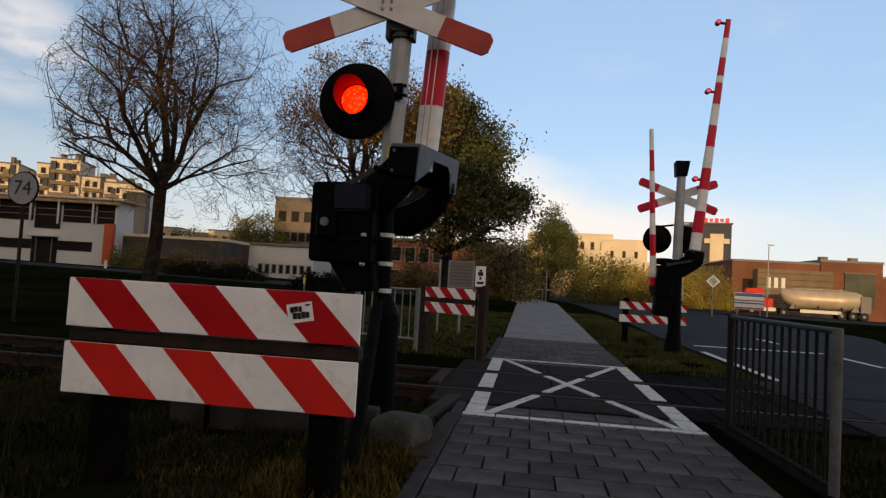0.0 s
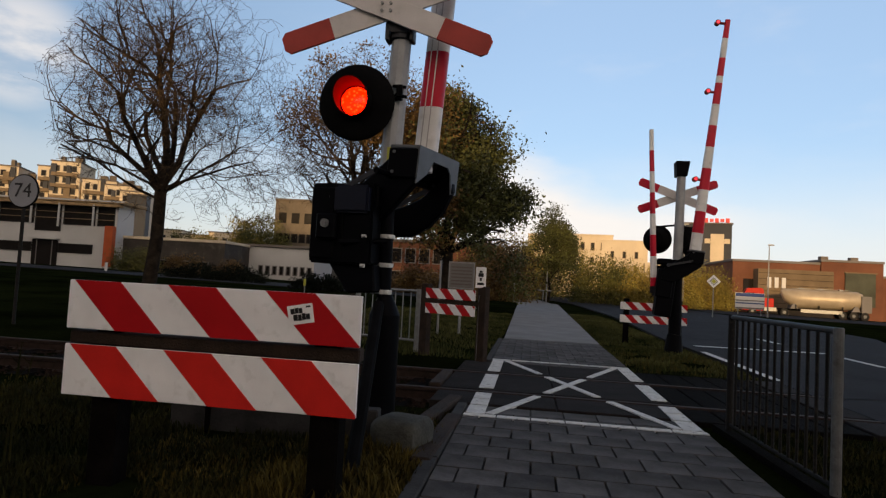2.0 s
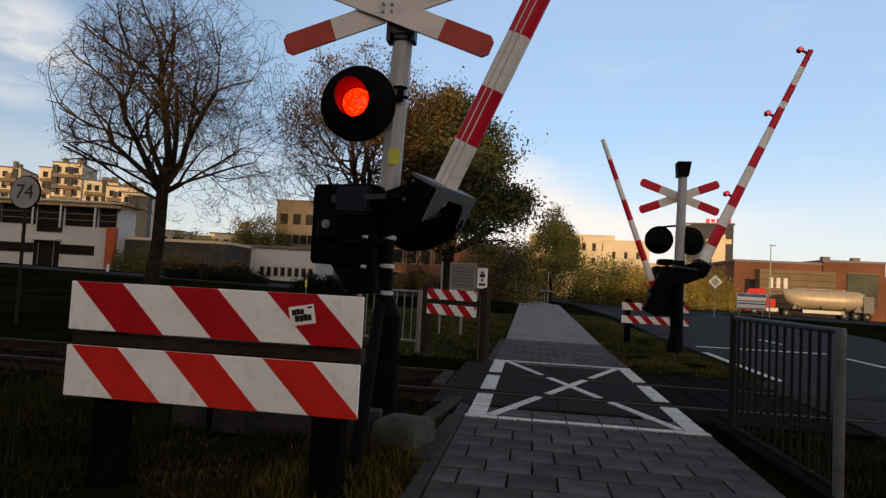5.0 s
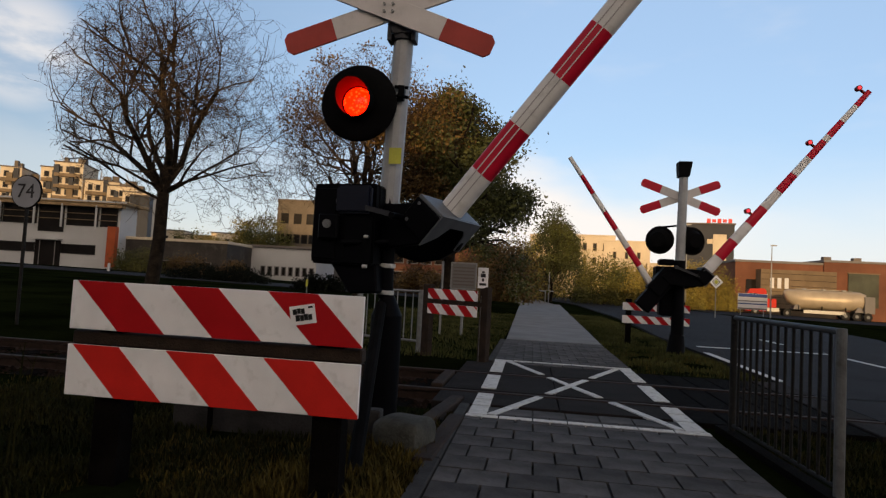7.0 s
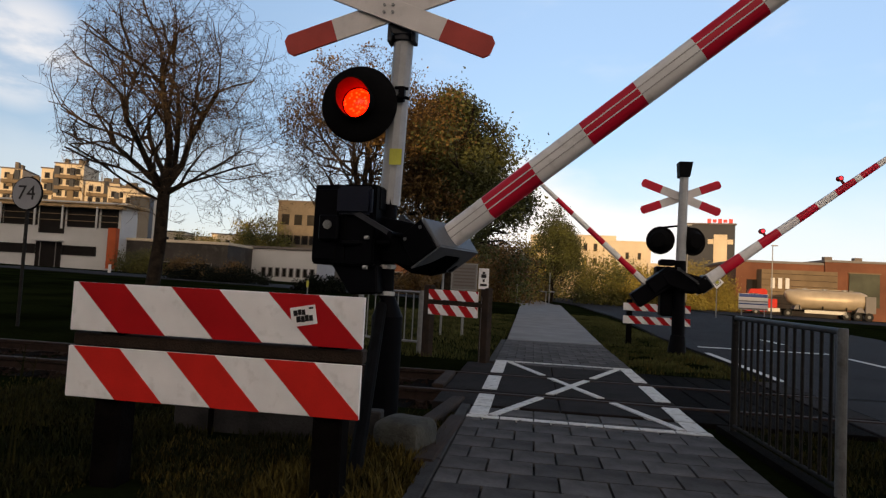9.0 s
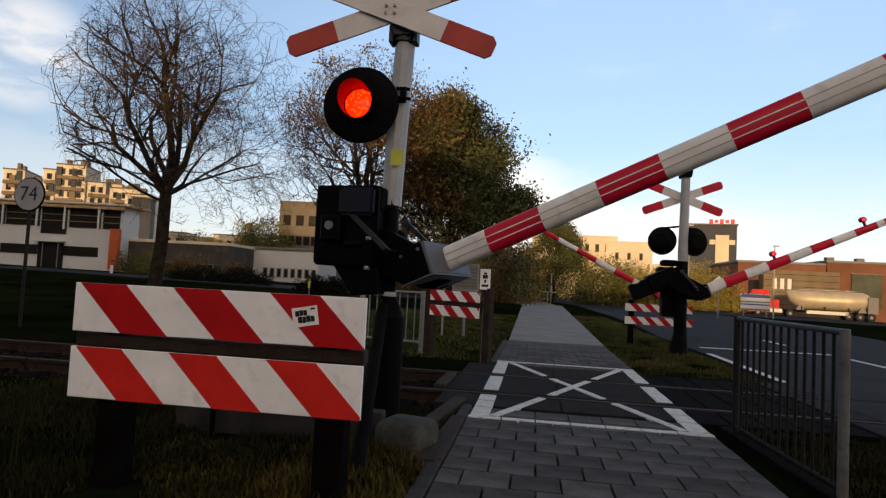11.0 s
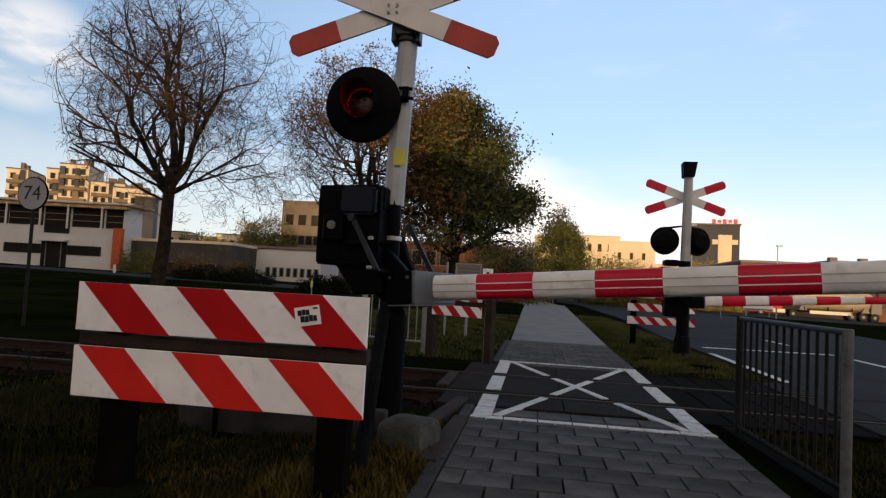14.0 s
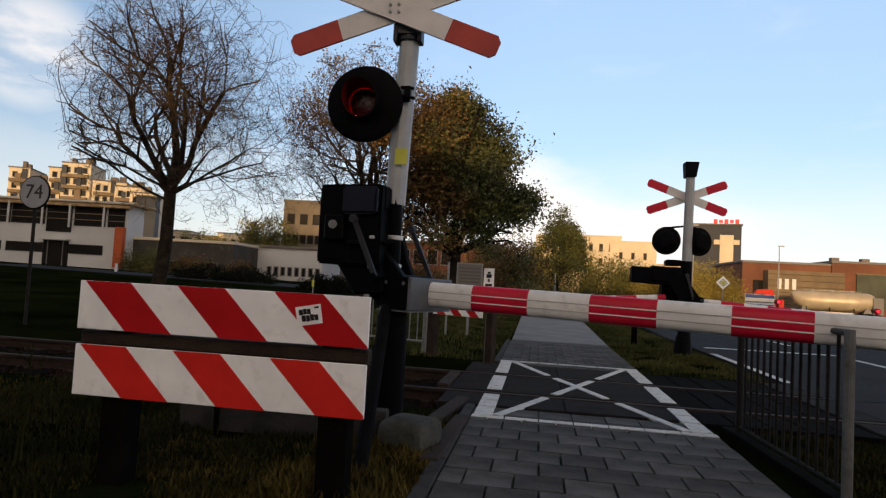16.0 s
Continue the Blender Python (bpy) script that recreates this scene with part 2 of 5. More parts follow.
M = dict(
    grass_soil=mat("grass_soil", (0.018, 0.022, 0.009), 0.95, vary=0.45, scale=0.6, fine=25, bump=0.5, tint=(0.05, 0.055, 0.02), spec=0.1),
    # lawn and blade base colours are darkened to carry the foreground's deep shade
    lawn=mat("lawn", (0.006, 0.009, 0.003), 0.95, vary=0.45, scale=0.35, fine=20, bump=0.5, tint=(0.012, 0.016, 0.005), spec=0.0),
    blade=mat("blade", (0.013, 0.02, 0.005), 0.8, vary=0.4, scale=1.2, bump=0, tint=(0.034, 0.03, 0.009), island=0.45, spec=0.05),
    dry_blade=mat("dry_blade", (0.045, 0.042, 0.011), 0.8, vary=0.4, scale=2.5, bump=0, tint=(0.11, 0.08, 0.02), island=0.45, spec=0.05),
    brick=mat("paver", (0.072, 0.069, 0.07), 0.85, vary=0.3, scale=4, fine=70, bump=0.3, tint=(0.098, 0.094, 0.093), each=0.3, spec=0.12, wear=((0.035, 0.034, 0.033), 0.6)),
    brick_far=mat("paver_joined", (0.078, 0.075, 0.076), 0.85, vary=0.28, scale=4, fine=70, bump=0.3, tint=(0.08, 0.076, 0.075), island=0.2, spec=0.25),
    joint=mat("joint_sand", (0.03, 0.028, 0.024), 0.95, vary=0.3, scale=9),
    pathway=mat("pathway_concrete", (0.215, 0.212, 0.215), 0.88, vary=0.16, scale=1.3, fine=50, bump=0.25, wear=((0.13, 0.13, 0.13), 0.4)),
    asphalt=mat("asphalt", (0.024, 0.024, 0.028), 0.9, vary=0.25, scale=0.8, fine=80, bump=0.35, wear=((0.034, 0.034, 0.037), 0.5), spec=0.08),
    panel=mat("crossing_panel", (0.021, 0.017, 0.016), 0.9, vary=0.3, scale=3, fine=60, bump=0.3, spec=0.08),
    kerb=mat("kerb_concrete", (0.042, 0.04, 0.039), 0.9, vary=0.3, scale=5, fine=60, bump=0.3),
    block=mat("mossy_concrete", (0.075, 0.077, 0.068), 0.9, vary=0.35, scale=6, fine=50, bump=0.4, wear=((0.03, 0.032, 0.022), 0.7)),
    paint=mat("road_paint", (0.62, 0.62, 0.6), 0.7, vary=0.12, scale=9, fine=50, bump=0.2, wear=((0.12, 0.12, 0.12), 0.85)),
    ballast=mat("ballast", (0.014, 0.009, 0.0075), 0.95, vary=0.4, scale=12, fine=40, bump=0.6, island=0.4, tint=(0.024, 0.014, 0.01), spec=0.1),
    rail=mat("rail_steel", (0.035, 0.022, 0.018), 0.7, metal=0.2, vary=0.3, scale=12, bump=0.1),
    timber=mat("weathered_timber", (0.035, 0.022, 0.015), 0.85, vary=0.35, scale=7, fine=90, bump=0.4),
    timber_dark=mat("dark_timber", (0.006, 0.005, 0.0045), 0.95, vary=0.4, scale=7, fine=80, bump=0.4, spec=0.03),
    sheet_white=mat("reflective_white", (0.9, 0.9, 0.91), 0.45, vary=0.06, scale=5, fine=200, bump=0.03, wear=((0.42, 0.41, 0.38), 0.35)),
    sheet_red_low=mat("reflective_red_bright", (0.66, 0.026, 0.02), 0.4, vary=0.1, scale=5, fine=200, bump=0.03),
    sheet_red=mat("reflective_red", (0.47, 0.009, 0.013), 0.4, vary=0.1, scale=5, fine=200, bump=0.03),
    cross_white=mat("cross_white", (0.66, 0.63, 0.62), 0.5, vary=0.07, scale=4, fine=90, bump=0.04, wear=((0.4, 0.39, 0.37), 0.4)),
    cross_red=mat("cross_red", (0.42, 0.055, 0.045), 0.5, vary=0.12, scale=5, fine=90, bump=0.04),
    boom_white=mat("boom_white", (0.74, 0.73, 0.72), 0.38, vary=0.07, scale=5, fine=80, bump=0.03, wear=((0.4, 0.38, 0.35), 0.4)),
    boom_line=mat("boom_line", (0.42, 0.41, 0.4), 0.5, vary=0.1, bump=0),
    boom_red=mat("boom_red", (0.55, 0.01, 0.035), 0.35, vary=0.1, scale=5, fine=80, bump=0.03),
    galv=mat("galvanised_steel", (0.26, 0.265, 0.27), 0.5, metal=0.55, vary=0.15, scale=14, fine=90, bump=0.08),
    mast=mat("mast_grey", (0.36, 0.37, 0.38), 0.55, metal=0.2, vary=0.1, scale=6, fine=60, bump=0.05, wear=((0.24, 0.24, 0.24), 0.4)),
    black=mat("black_enamel", (0.003, 0.0033, 0.005), 0.5, vary=0.3, scale=5, fine=60, bump=0.08, spec=0.04),
    blue_black=mat("blue_black_enamel", (0.004, 0.007, 0.02), 0.45, vary=0.25, scale=5, fine=60, bump=0.06, spec=0.2),
    black_matt=mat("black_matt", (0.006, 0.006, 0.0065), 0.8, vary=0.3, scale=6, fine=60, bump=0.1, spec=0.04),
    bracket=mat("bracket_grey", (0.12, 0.13, 0.145), 0.5, metal=0.2, vary=0.14, scale=7, fine=70, bump=0.06),
    chrome=mat("clamp_steel", (0.55, 0.55, 0.54), 0.3, metal=0.3, vary=0.1, scale=20, bump=0),
    strut=mat("strut_grey", (0.03, 0.032, 0.04), 0.5, vary=0.15, scale=9, bump=0.05, spec=0.3),
    sign_grey=mat("sign_dull_white", (0.27, 0.28, 0.31), 0.6, vary=0.1, scale=4, bump=0.03),
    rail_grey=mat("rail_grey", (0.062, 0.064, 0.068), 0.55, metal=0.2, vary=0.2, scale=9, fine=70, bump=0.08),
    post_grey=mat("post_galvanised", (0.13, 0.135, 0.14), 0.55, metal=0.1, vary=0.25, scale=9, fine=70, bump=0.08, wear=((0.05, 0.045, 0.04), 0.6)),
    verge=mat("verge_blade", (0.048, 0.065, 0.018), 0.8, vary=0.4, scale=0.8, bump=0, tint=(0.085, 0.085, 0.03), island=0.4, spec=0.05),
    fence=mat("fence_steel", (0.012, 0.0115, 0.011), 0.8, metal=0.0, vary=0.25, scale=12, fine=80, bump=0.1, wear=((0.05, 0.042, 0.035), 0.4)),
    lens_lit=glow("lens_lit", (1.0, 0.017, 0.003), 8.5),
    lens_off=mat("lens_unlit", (0.05, 0.002, 0.002), 0.2, vary=0.3, scale=30, fine=60, bump=0.3, spec=0.4),
    # red base helps the lamp's glow show inside a hood that is black
    hood_glow_tint=mat("hood_glow_tint", (0.13, 0.004, 0.003), 0.8, vary=0.1, bump=0.0),
    lamp_red=glow("lamp_red", (1.0, 0.08, 0.1), 1.6),
    lamp_body=mat("lamp_body_red", (0.3, 0.03, 0.03), 0.5, bump=0.02),
    yellow=mat("sticker_yellow", (0.5, 0.5, 0.08), 0.5, vary=0.1),
    ink=mat("ink", (0.02, 0.02, 0.022), 0.6, vary=0.1, bump=0),
    bark=mat("bark", (0.02, 0.016, 0.013), 0.95, vary=0.4, scale=4, fine=30, bump=0.8, tint=(0.036, 0.027, 0.02), spec=0.1),
    twig=mat("twig", (0.03, 0.022, 0.017), 0.9, vary=0.3, scale=2, fine=30, bump=0.2, tint=(0.085, 0.058, 0.036), spec=0.05),
    leaf_green=mat("leaf_green", (0.045, 0.062, 0.016), 0.65, vary=0.4, scale=0.5, bump=0, tint=(0.09, 0.095, 0.025), island=0.35, spec=0.25),
    leaf_rust=mat("leaf_rust", (0.13, 0.065, 0.018), 0.65, vary=0.4, scale=0.6, bump=0, tint=(0.16, 0.1, 0.03), island=0.35, spec=0.25),
    leaf_gold=mat("leaf_gold", (0.36, 0.25, 0.045), 0.65, vary=0.35, scale=0.5, bump=0, tint=(0.24, 0.2, 0.04), island=0.4, spec=0.25),
    leaf_olive=mat("leaf_olive", (0.07, 0.085, 0.02), 0.65, vary=0.35, scale=0.5, bump=0, tint=(0.13, 0.12, 0.03), island=0.35, spec=0.25),
    hedge=mat("hedge_leaf", (0.01, 0.013, 0.007), 0.8, vary=0.3, scale=1, bump=0, island=0.35, spec=0.15),
    white_wall=mat("white_cladding", (0.42, 0.42, 0.42), 0.7, vary=0.06, scale=0.4, fine=8, bump=0.05),
    grey_wall=mat("grey_wall", (0.16, 0.152, 0.15), 0.8, vary=0.1, scale=0.4, fine=8, bump=0.1),
    # the annex's shadow is put into this dark wall colour
    shaded_dun_wall=mat("shaded_dun_render", (0.06, 0.052, 0.045), 0.85, vary=0.3, scale=0.5, fine=8, bump=0.1, wear=((0.11, 0.1, 0.09), 0.5)),
    stone_wall=mat("sand_stone_wall", (0.15, 0.122, 0.092), 0.8, vary=0.3, scale=0.3, fine=6, bump=0.1),
    cream_wall=mat("cream_wall", (0.55, 0.46, 0.34), 0.8, vary=0.12, scale=0.2, fine=4, bump=0.1),
    brick_wall=mat("brick_wall", (0.15, 0.062, 0.037), 0.85, vary=0.2, scale=0.4, fine=9, bump=0.2),
    tan_wall=mat("tan_wall", (0.17, 0.125, 0.08), 0.85, vary=0.2, scale=0.5, fine=9, bump=0.2),
    slate_wall=mat("slate_cladding", (0.04, 0.043, 0.052), 0.7, vary=0.12, scale=0.3, fine=5, bump=0.1),
    roof=mat("roof_felt", (0.14, 0.12, 0.11), 0.85, vary=0.2, scale=0.6),
    soffit=mat("soffit_timber", (0.3, 0.2, 0.1), 0.7, vary=0.2, scale=1.5),
    orange=mat("orange_panel", (0.36, 0.07, 0.02), 0.6, vary=0.1, scale=1),
    glass=mat("dark_glazing", (0.016, 0.014, 0.013), 0.08, vary=0.2, scale=0.7, bump=0, spec=0.1),
    pond_glass=mat("grey_green_glazing", (0.07, 0.075, 0.055), 0.3, vary=0.3, scale=0.5, bump=0, spec=0.15),
    truck_red=mat("truck_red", (0.42, 0.02, 0.012), 0.65, vary=0.1, scale=2, bump=0.02),
    silo=mat("silo_tan", (0.38, 0.32, 0.24), 0.4, metal=0.15, vary=0.12, scale=0.8, bump=0.03),
    tyre=mat("tyre", (0.02, 0.02, 0.02), 0.85, vary=0.2, scale=8),
    blue=mat("panel_blue", (0.03, 0.06, 0.2), 0.5, vary=0.1, scale=3),
    car_dark=mat("car_dark", (0.03, 0.032, 0.04), 0.3, vary=0.1, scale=2, bump=0),
    car_white=mat("car_white", (0.55, 0.55, 0.56), 0.3, vary=0.05, scale=2, bump=0),
    sign_red=mat("sign_red", (0.6, 0.05, 0.05), 0.5, vary=0.1),
)


# ---- building blocks ----
def box(bm, c, s, m=None, rz=0):
    """A box with centre c and size s."""
    t = Matrix.Translation(c) @ Matrix.Rotation(radians(rz), 4, "Z") @ Matrix.Diagonal((*s, 1))
    return bmesh.ops.create_cube(bm, size=1, matrix=(m @ t) if m else t)["verts"]


def slab(bm, x0, x1, y0, y1, z0, z1):
    return box(bm, ((x0 + x1) / 2, (y0 + y1) / 2, (z0 + z1) / 2), (x1 - x0, y1 - y0, z1 - z0))


def rod(bm, p0, p1, r0, r1=None, n=12, caps=True):
    """A round bar from p0 to p1."""
    p0, p1 = Vector(p0), Vector(p1)
    d = p1 - p0
    t = Matrix.Translation((p0 + p1) / 2) @ d.to_track_quat("Z", "Y").to_matrix().to_4x4()
    return bmesh.ops.create_cone(bm, cap_ends=caps, segments=n, radius1=r0, radius2=r0 if r1 is None else r1, depth=d.length, matrix=t)["verts"]


def prism(bm, outline, y0, y1):
    """An outline of (x, z) pairs drawn out along y."""
    a = [bm.verts.new((x, y0, z)) for x, z in outline]
    b = [bm.verts.new((x, y1, z)) for x, z in outline]
    bm.faces.new(a)
    bm.faces.new(b[::-1])
    for i in range(len(a)):
        j = (i + 1) % len(a)
        bm.faces.new((a[j], a[i], b[i], b[j]))


def soften(bm, w, seg=2):
    bmesh.ops.recalc_face_normals(bm, faces=bm.faces[:])
    edges = [e for e in bm.edges if len(e.link_faces) == 2 and e.calc_face_angle(0) > 0.6]
    bmesh.ops.bevel(bm, geom=edges, offset=w, segments=seg, affect="EDGES", clamp_overlap=True)


def part(name, bm, material, parent=None, label="", smooth=False, m=None):
    """Links a bmesh as one mesh object under a thing or a part."""
    bmesh.ops.recalc_face_normals(bm, faces=bm.faces[:])
    me = bpy.data.meshes.new(name)
    bm.to_mesh(me)
    bm.free()
    if smooth:
        me.polygons.foreach_set("use_smooth", [True] * len(me.polygons))
        me.set_sharp_from_angle(angle=radians(40))
    for one in (material if isinstance(material, (list, tuple)) else [material]):
        me.materials.append(one)
    ob = new(name, me)
    if parent:
        ob.parent = parent
    if m:
        ob.matrix_basis = m
    if label:
        ob["label"] = label
    return ob


def thing(name, m, label, category, group=""):
    ob = new(name)
    ob.empty_display_size = 0.2
    ob.matrix_basis = m
    return tagged(ob, label, category, group)


def B():
    return bmesh.new()


def raw(name, verts, faces, material, parent=None, mats=None):
    me = bpy.data.meshes.new(name)
    me.from_pydata(verts, [], faces)
    for one in (material if isinstance(material, (list, tuple)) else [material]):
        me.materials.append(one)
    if mats is not None:
        me.polygons.foreach_set("material_index", mats)
    me.update()
    ob = new(name, me)
    if parent:
        ob.parent = parent
    return ob


def land(x, y):
    """Height of the ground: level at the crossing, tilting gently towards the right far off."""
    d = math.hypot(x, y)
    k = min(1, max(0, (d - 16) / 34))
    k = k * k * (3 - 2 * k)
    return -0.017 * max(-70, min(70, x)) * k

# ---- ground, paths, tracks ----
def axis_steps(near, step, far):
    out, v, s = [0.0], 0.0, step
    while v < far:
        v += s
        if v > near:
            s *= 1.22
        out.append(v)
    return [-a for a in out[:0:-1]] + out


def ground_height(x, y):
    z = land(x, y) - 0.03
    if 5.7 < y < 9.1 and x < -0.8:
        z -= 0.13
    if 5.9 < y < 9.2 and 1.5 < x < 3.1:
        z -= 0.03
    z += 0.015 * noise.noise((x * 0.9, y * 0.9, 0.3))
    if -0.7 < x < 1.7 or 3.2 < x < 9.8:
        z -= 0.03
    return z


gx, gy = axis_steps(14, 0.3, 900), [v + 6 for v in axis_steps(14, 0.3, 900)]
gv = [(x, y, ground_height(x, y)) for y in gy for x in gx]
gf = [(j * len(gx) + i, j * len(gx) + i + 1, (j + 1) * len(gx) + i + 1, (j + 1) * len(gx) + i) for j in range(len(gy) - 1) for i in range(len(gx) - 1)]
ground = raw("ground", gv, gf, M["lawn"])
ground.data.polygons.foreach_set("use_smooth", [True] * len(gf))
tagged(ground, "rough grass ground, coloured dark for deep shade, along a railway crossing", "ground", kind="structure")


def strip(name, rows, lift, material, label, category, n=6, thick=0.12):
    """A paved band that follows the ground: rows of (y, left, right)."""
    fine = []
    for (y0, a0, b0), (y1, a1, b1) in zip(rows, rows[1:]):
        k = max(1, int(abs(y1 - y0) / 2.5))
        fine += [(y0 + (y1 - y0) * i / k, a0 + (a1 - a0) * i / k, b0 + (b1 - b0) * i / k) for i in range(k)]
    fine.append(rows[-1])
    v, f, w = [], [], n + 1
    for y, a, b in fine:
        for i in range(w):
            x = a + (b - a) * i / n
            v.append((x, y, land(x, y) + lift))
    top = len(v)
    v += [(x, y, z - thick) for x, y, z in v]
    for j in range(len(fine) - 1):
        for i in range(n):
            p = j * w + i
            f.append((p, p + 1, p + w + 1, p + w))
        for p, q in ((j * w, (j + 1) * w), ((j + 2) * w - 1, (j + 1) * w - 1)):
            f.append((p, q, q + top, p + top))
    for i in range(n):
        f.append((i + 1, i, i + top, i + 1 + top))
        p = (len(fine) - 1) * w + i
        f.append((p, p + 1, p + 1 + top, p + top))
    ob = raw(name, v, f, material)
    return tagged(ob, label, category, kind="structure")


PATH_L, PATH_R = -0.52, 1.48
footpath = strip("footpath", [(13.6, -0.5, 1.48), (44, -0.8, 2.0), (62, -2.2, 0.8), (80, -7, -4)], 0.0, M["pathway"], "grey concrete slab footpath beyond the brick paving", "path", 2)
road = strip("road", [(-60, 3.3, 9.6), (18, 3.4, 9.6), (24, 3.7, 12.0), (33, 3.9, 13.6), (54, 3.6, 16), (70, 1.0, 16), (95, -8, 8), (130, -26, -12)], 0.0, M["asphalt"], "dark asphalt road curving away beside the path", "road", 8)
side_road = strip("side_road", [(60, 16.2, 90), (78, 18, 90)], 0.01, M["asphalt"], "asphalt yard road where the lorry stands", "road", 10)
car_park = strip("car_park", [(42, -42, -6), (52, -46, -5)], 0.01, M["asphalt"], "asphalt car park before the low buildings", "car park", 10)
bed = B()
slab(bed, PATH_L, PATH_R, -8.0, 13.6, -0.14, -0.03)
tagged(part("pavement", bed, M["joint"]), "brick-paved footpath bed with dark sandy joints", "pavement", kind="structure")
pavement = bpy.data.objects["pavement"]

# crossing deck: panels between and beside the rails, over path and road
RAIL_Y = (6.68, 8.12)
deck = thing("crossing_deck", pose(0, 0, 0), "dark rubber-edged panels of the level crossing deck", "crossing deck")
for a, b in ((5.98, 6.60), (6.80, 8.04), (8.24, 9.28)):
    x = -0.9
    while x < 10.2:
        if 1.4 < x < 2.6:
            for k in range(5):
                q = B()
                slab(q, x + k * 0.3, x + k * 0.3 + 0.285, a, b, -0.1, -0.012)
                soften(q, 0.008, 1)
                part("plank", q, M["timber_dark"], deck, "dark timber infill plank")
            x = 3.02
        p = B()
        slab(p, x, x + 1.19, a, b, -0.12, -0.004)
        soften(p, 0.008, 1)
        part("panel", p, M["panel"], deck)
        x += 1.2
track = thing("railway_track", pose(0, 0, 0), "rusty single railway track crossing the path", "railway track")
for y in RAIL_Y:
    r = B()
    prof = [(-0.07, -0.16), (0.07, -0.16), (0.07, -0.145), (0.012, -0.125), (0.012, -0.045), (0.036, -0.035), (0.036, -0.008), (0.03, 0.0), (-0.03, 0.0), (-0.036, -0.008), (-0.036, -0.035), (-0.012, -0.045), (-0.012, -0.125), (-0.07, -0.145)]
    prism(r, prof, -70, 60)
    r.transform(Matrix.Translation((0, y, 0)) @ Matrix.Rotation(radians(90), 4, "Z"))
    part("rail", r, M["rail"], track)
for i in range(70):
    s = B()
    box(s, (-1.3 - i * 0.6, 7.4, -0.2), (0.25, 2.5, 0.14))
    soften(s, 0.01, 1)
    part("sleeper", s, M["timber_dark"], track)
stone_v, stone_f = [], []
for i in range(9000):
    x, y = -1.0 - abs(random.gauss(0, 4.5)), random.uniform(5.5, 9.4)
    r = random.uniform(0.02, 0.045)
    z = -0.155 + random.uniform(-0.02, 0.02)
    k = len(stone_v)
    a = random.random() * 6
    for dx, dy, dz in ((1, 0, 0), (-0.5, 0.8, 0), (-0.5, -0.8, 0), (0.1, 0.1, 0.8)):
        stone_v.append((x + r * (dx * math.cos(a) - dy * math.sin(a)), y + r * (dx * math.sin(a) + dy * math.cos(a)), z + r * dz))
    stone_f += [(k, k + 1, k + 3), (k + 1, k + 2, k + 3), (k + 2, k, k + 3)]
tagged(raw("ballast", stone_v, stone_f, M["ballast"]), "rust-brown track ballast stones", "ballast", kind="stuff")
bal = B()
slab(bal, -70, -0.92, 5.35, 9.45, -0.22, -0.165)
tagged(part("ballast_bed", bal, M["ballast"]), "rust-brown ballast bed under the track", "ballast", kind="structure")
# timber baulks at the open end of the deck
for (x, y, rz, l) in ((-0.74, 5.55, 84, 1.3), (-0.98, 7.4, 90, 1.1), (-0.60, 4.6, 88, 1.4)):
    b = B()
    box(b, (0, 0, 0), (l, 0.13, 0.12))
    soften(b, 0.012, 1)
    tagged(part("timber_baulk", b, M["timber"], m=pose(x, y, -0.035, 0, 0, rz)), "weathered timber baulk edging the crossing", "timber", "baulks by the crossing")

# painted box with a cross on the path
marking = thing("path_marking", pose(0, 0, 0), "white painted box with a diagonal cross", "road marking")


def stripe(parent, x0, y0, x1, y1, w, z=0.004, name="line"):
    d = Vector((x1 - x0, y1 - y0, 0))
    b = B()
    box(b, ((x0 + x1) / 2, (y0 + y1) / 2, z - 0.01), (d.length, w, 0.02), rz=math.degrees(math.atan2(d.y, d.x)))
    part(name, b, M["paint"], parent)


for i in range(7):
    x0 = PATH_L + i * 0.2857
    stripe(marking, x0 + 0.006, 5.43, x0 + 0.28, 5.43, 0.09)
    stripe(marking, x0 + 0.006, 9.62, x0 + 0.28, 9.62, 0.09)
for x, s in ((PATH_L + 0.1, 1), (PATH_R - 0.1, -1)):
    for a, b in ((5.5, 5.86), (5.9, 6.2), (6.24, 6.56), (6.9, 7.95), (8.28, 8.7), (8.74, 9.1), (9.14, 9.54)):
        stripe(marking, x, a, x, b, 0.16)
for t0, t1 in ((0, 0.27), (0.33, 0.64), (0.70, 1)):
    stripe(marking, PATH_L + 0.22 + 1.56 * t0, 5.52 + 4.0 * t0, PATH_L + 0.22 + 1.56 * t1, 5.52 + 4.0 * t1, 0.08, 0.005)
    stripe(marking, PATH_R - 0.22 - 1.56 * t0, 5.52 + 4.0 * t0, PATH_R - 0.22 - 1.56 * t1, 5.52 + 4.0 * t1, 0.08, 0.006)
lines = thing("road_lines", pose(0, 0, 0), "white painted lines on the asphalt road", "road marking")
stripe(lines, 3.7, 14.9, 6.5, 15.1, 0.2, 0.004)
stripe(lines, 3.46, 9.4, 3.5, 13.4, 0.12)
stripe(lines, 3.42, -12.0, 3.45, 5.6, 0.12)
for y in (10.5, 12.6, 17.5):
    stripe(lines, 6.42, y, 6.45, y + 1.6, 0.12)
# kerb edging of the paved path
edging = thing("path_edging", pose(0, 0, 0), "thin concrete edging strips beside the brick path", "kerb")
for x, spans in ((PATH_L - 0.05, ((-8, 5.9), (9.4, 13.6))),):
    for a, b in spans:
        y = a
        while y < b - 0.2:
            k = B()
            slab(k, x - 0.045, x + 0.045, y, min(b, y + 0.99), -0.16, 0.012)
            soften(k, 0.008, 1)
            part("kerb_stone", k, M["kerb"], edging)
            y += 1.0


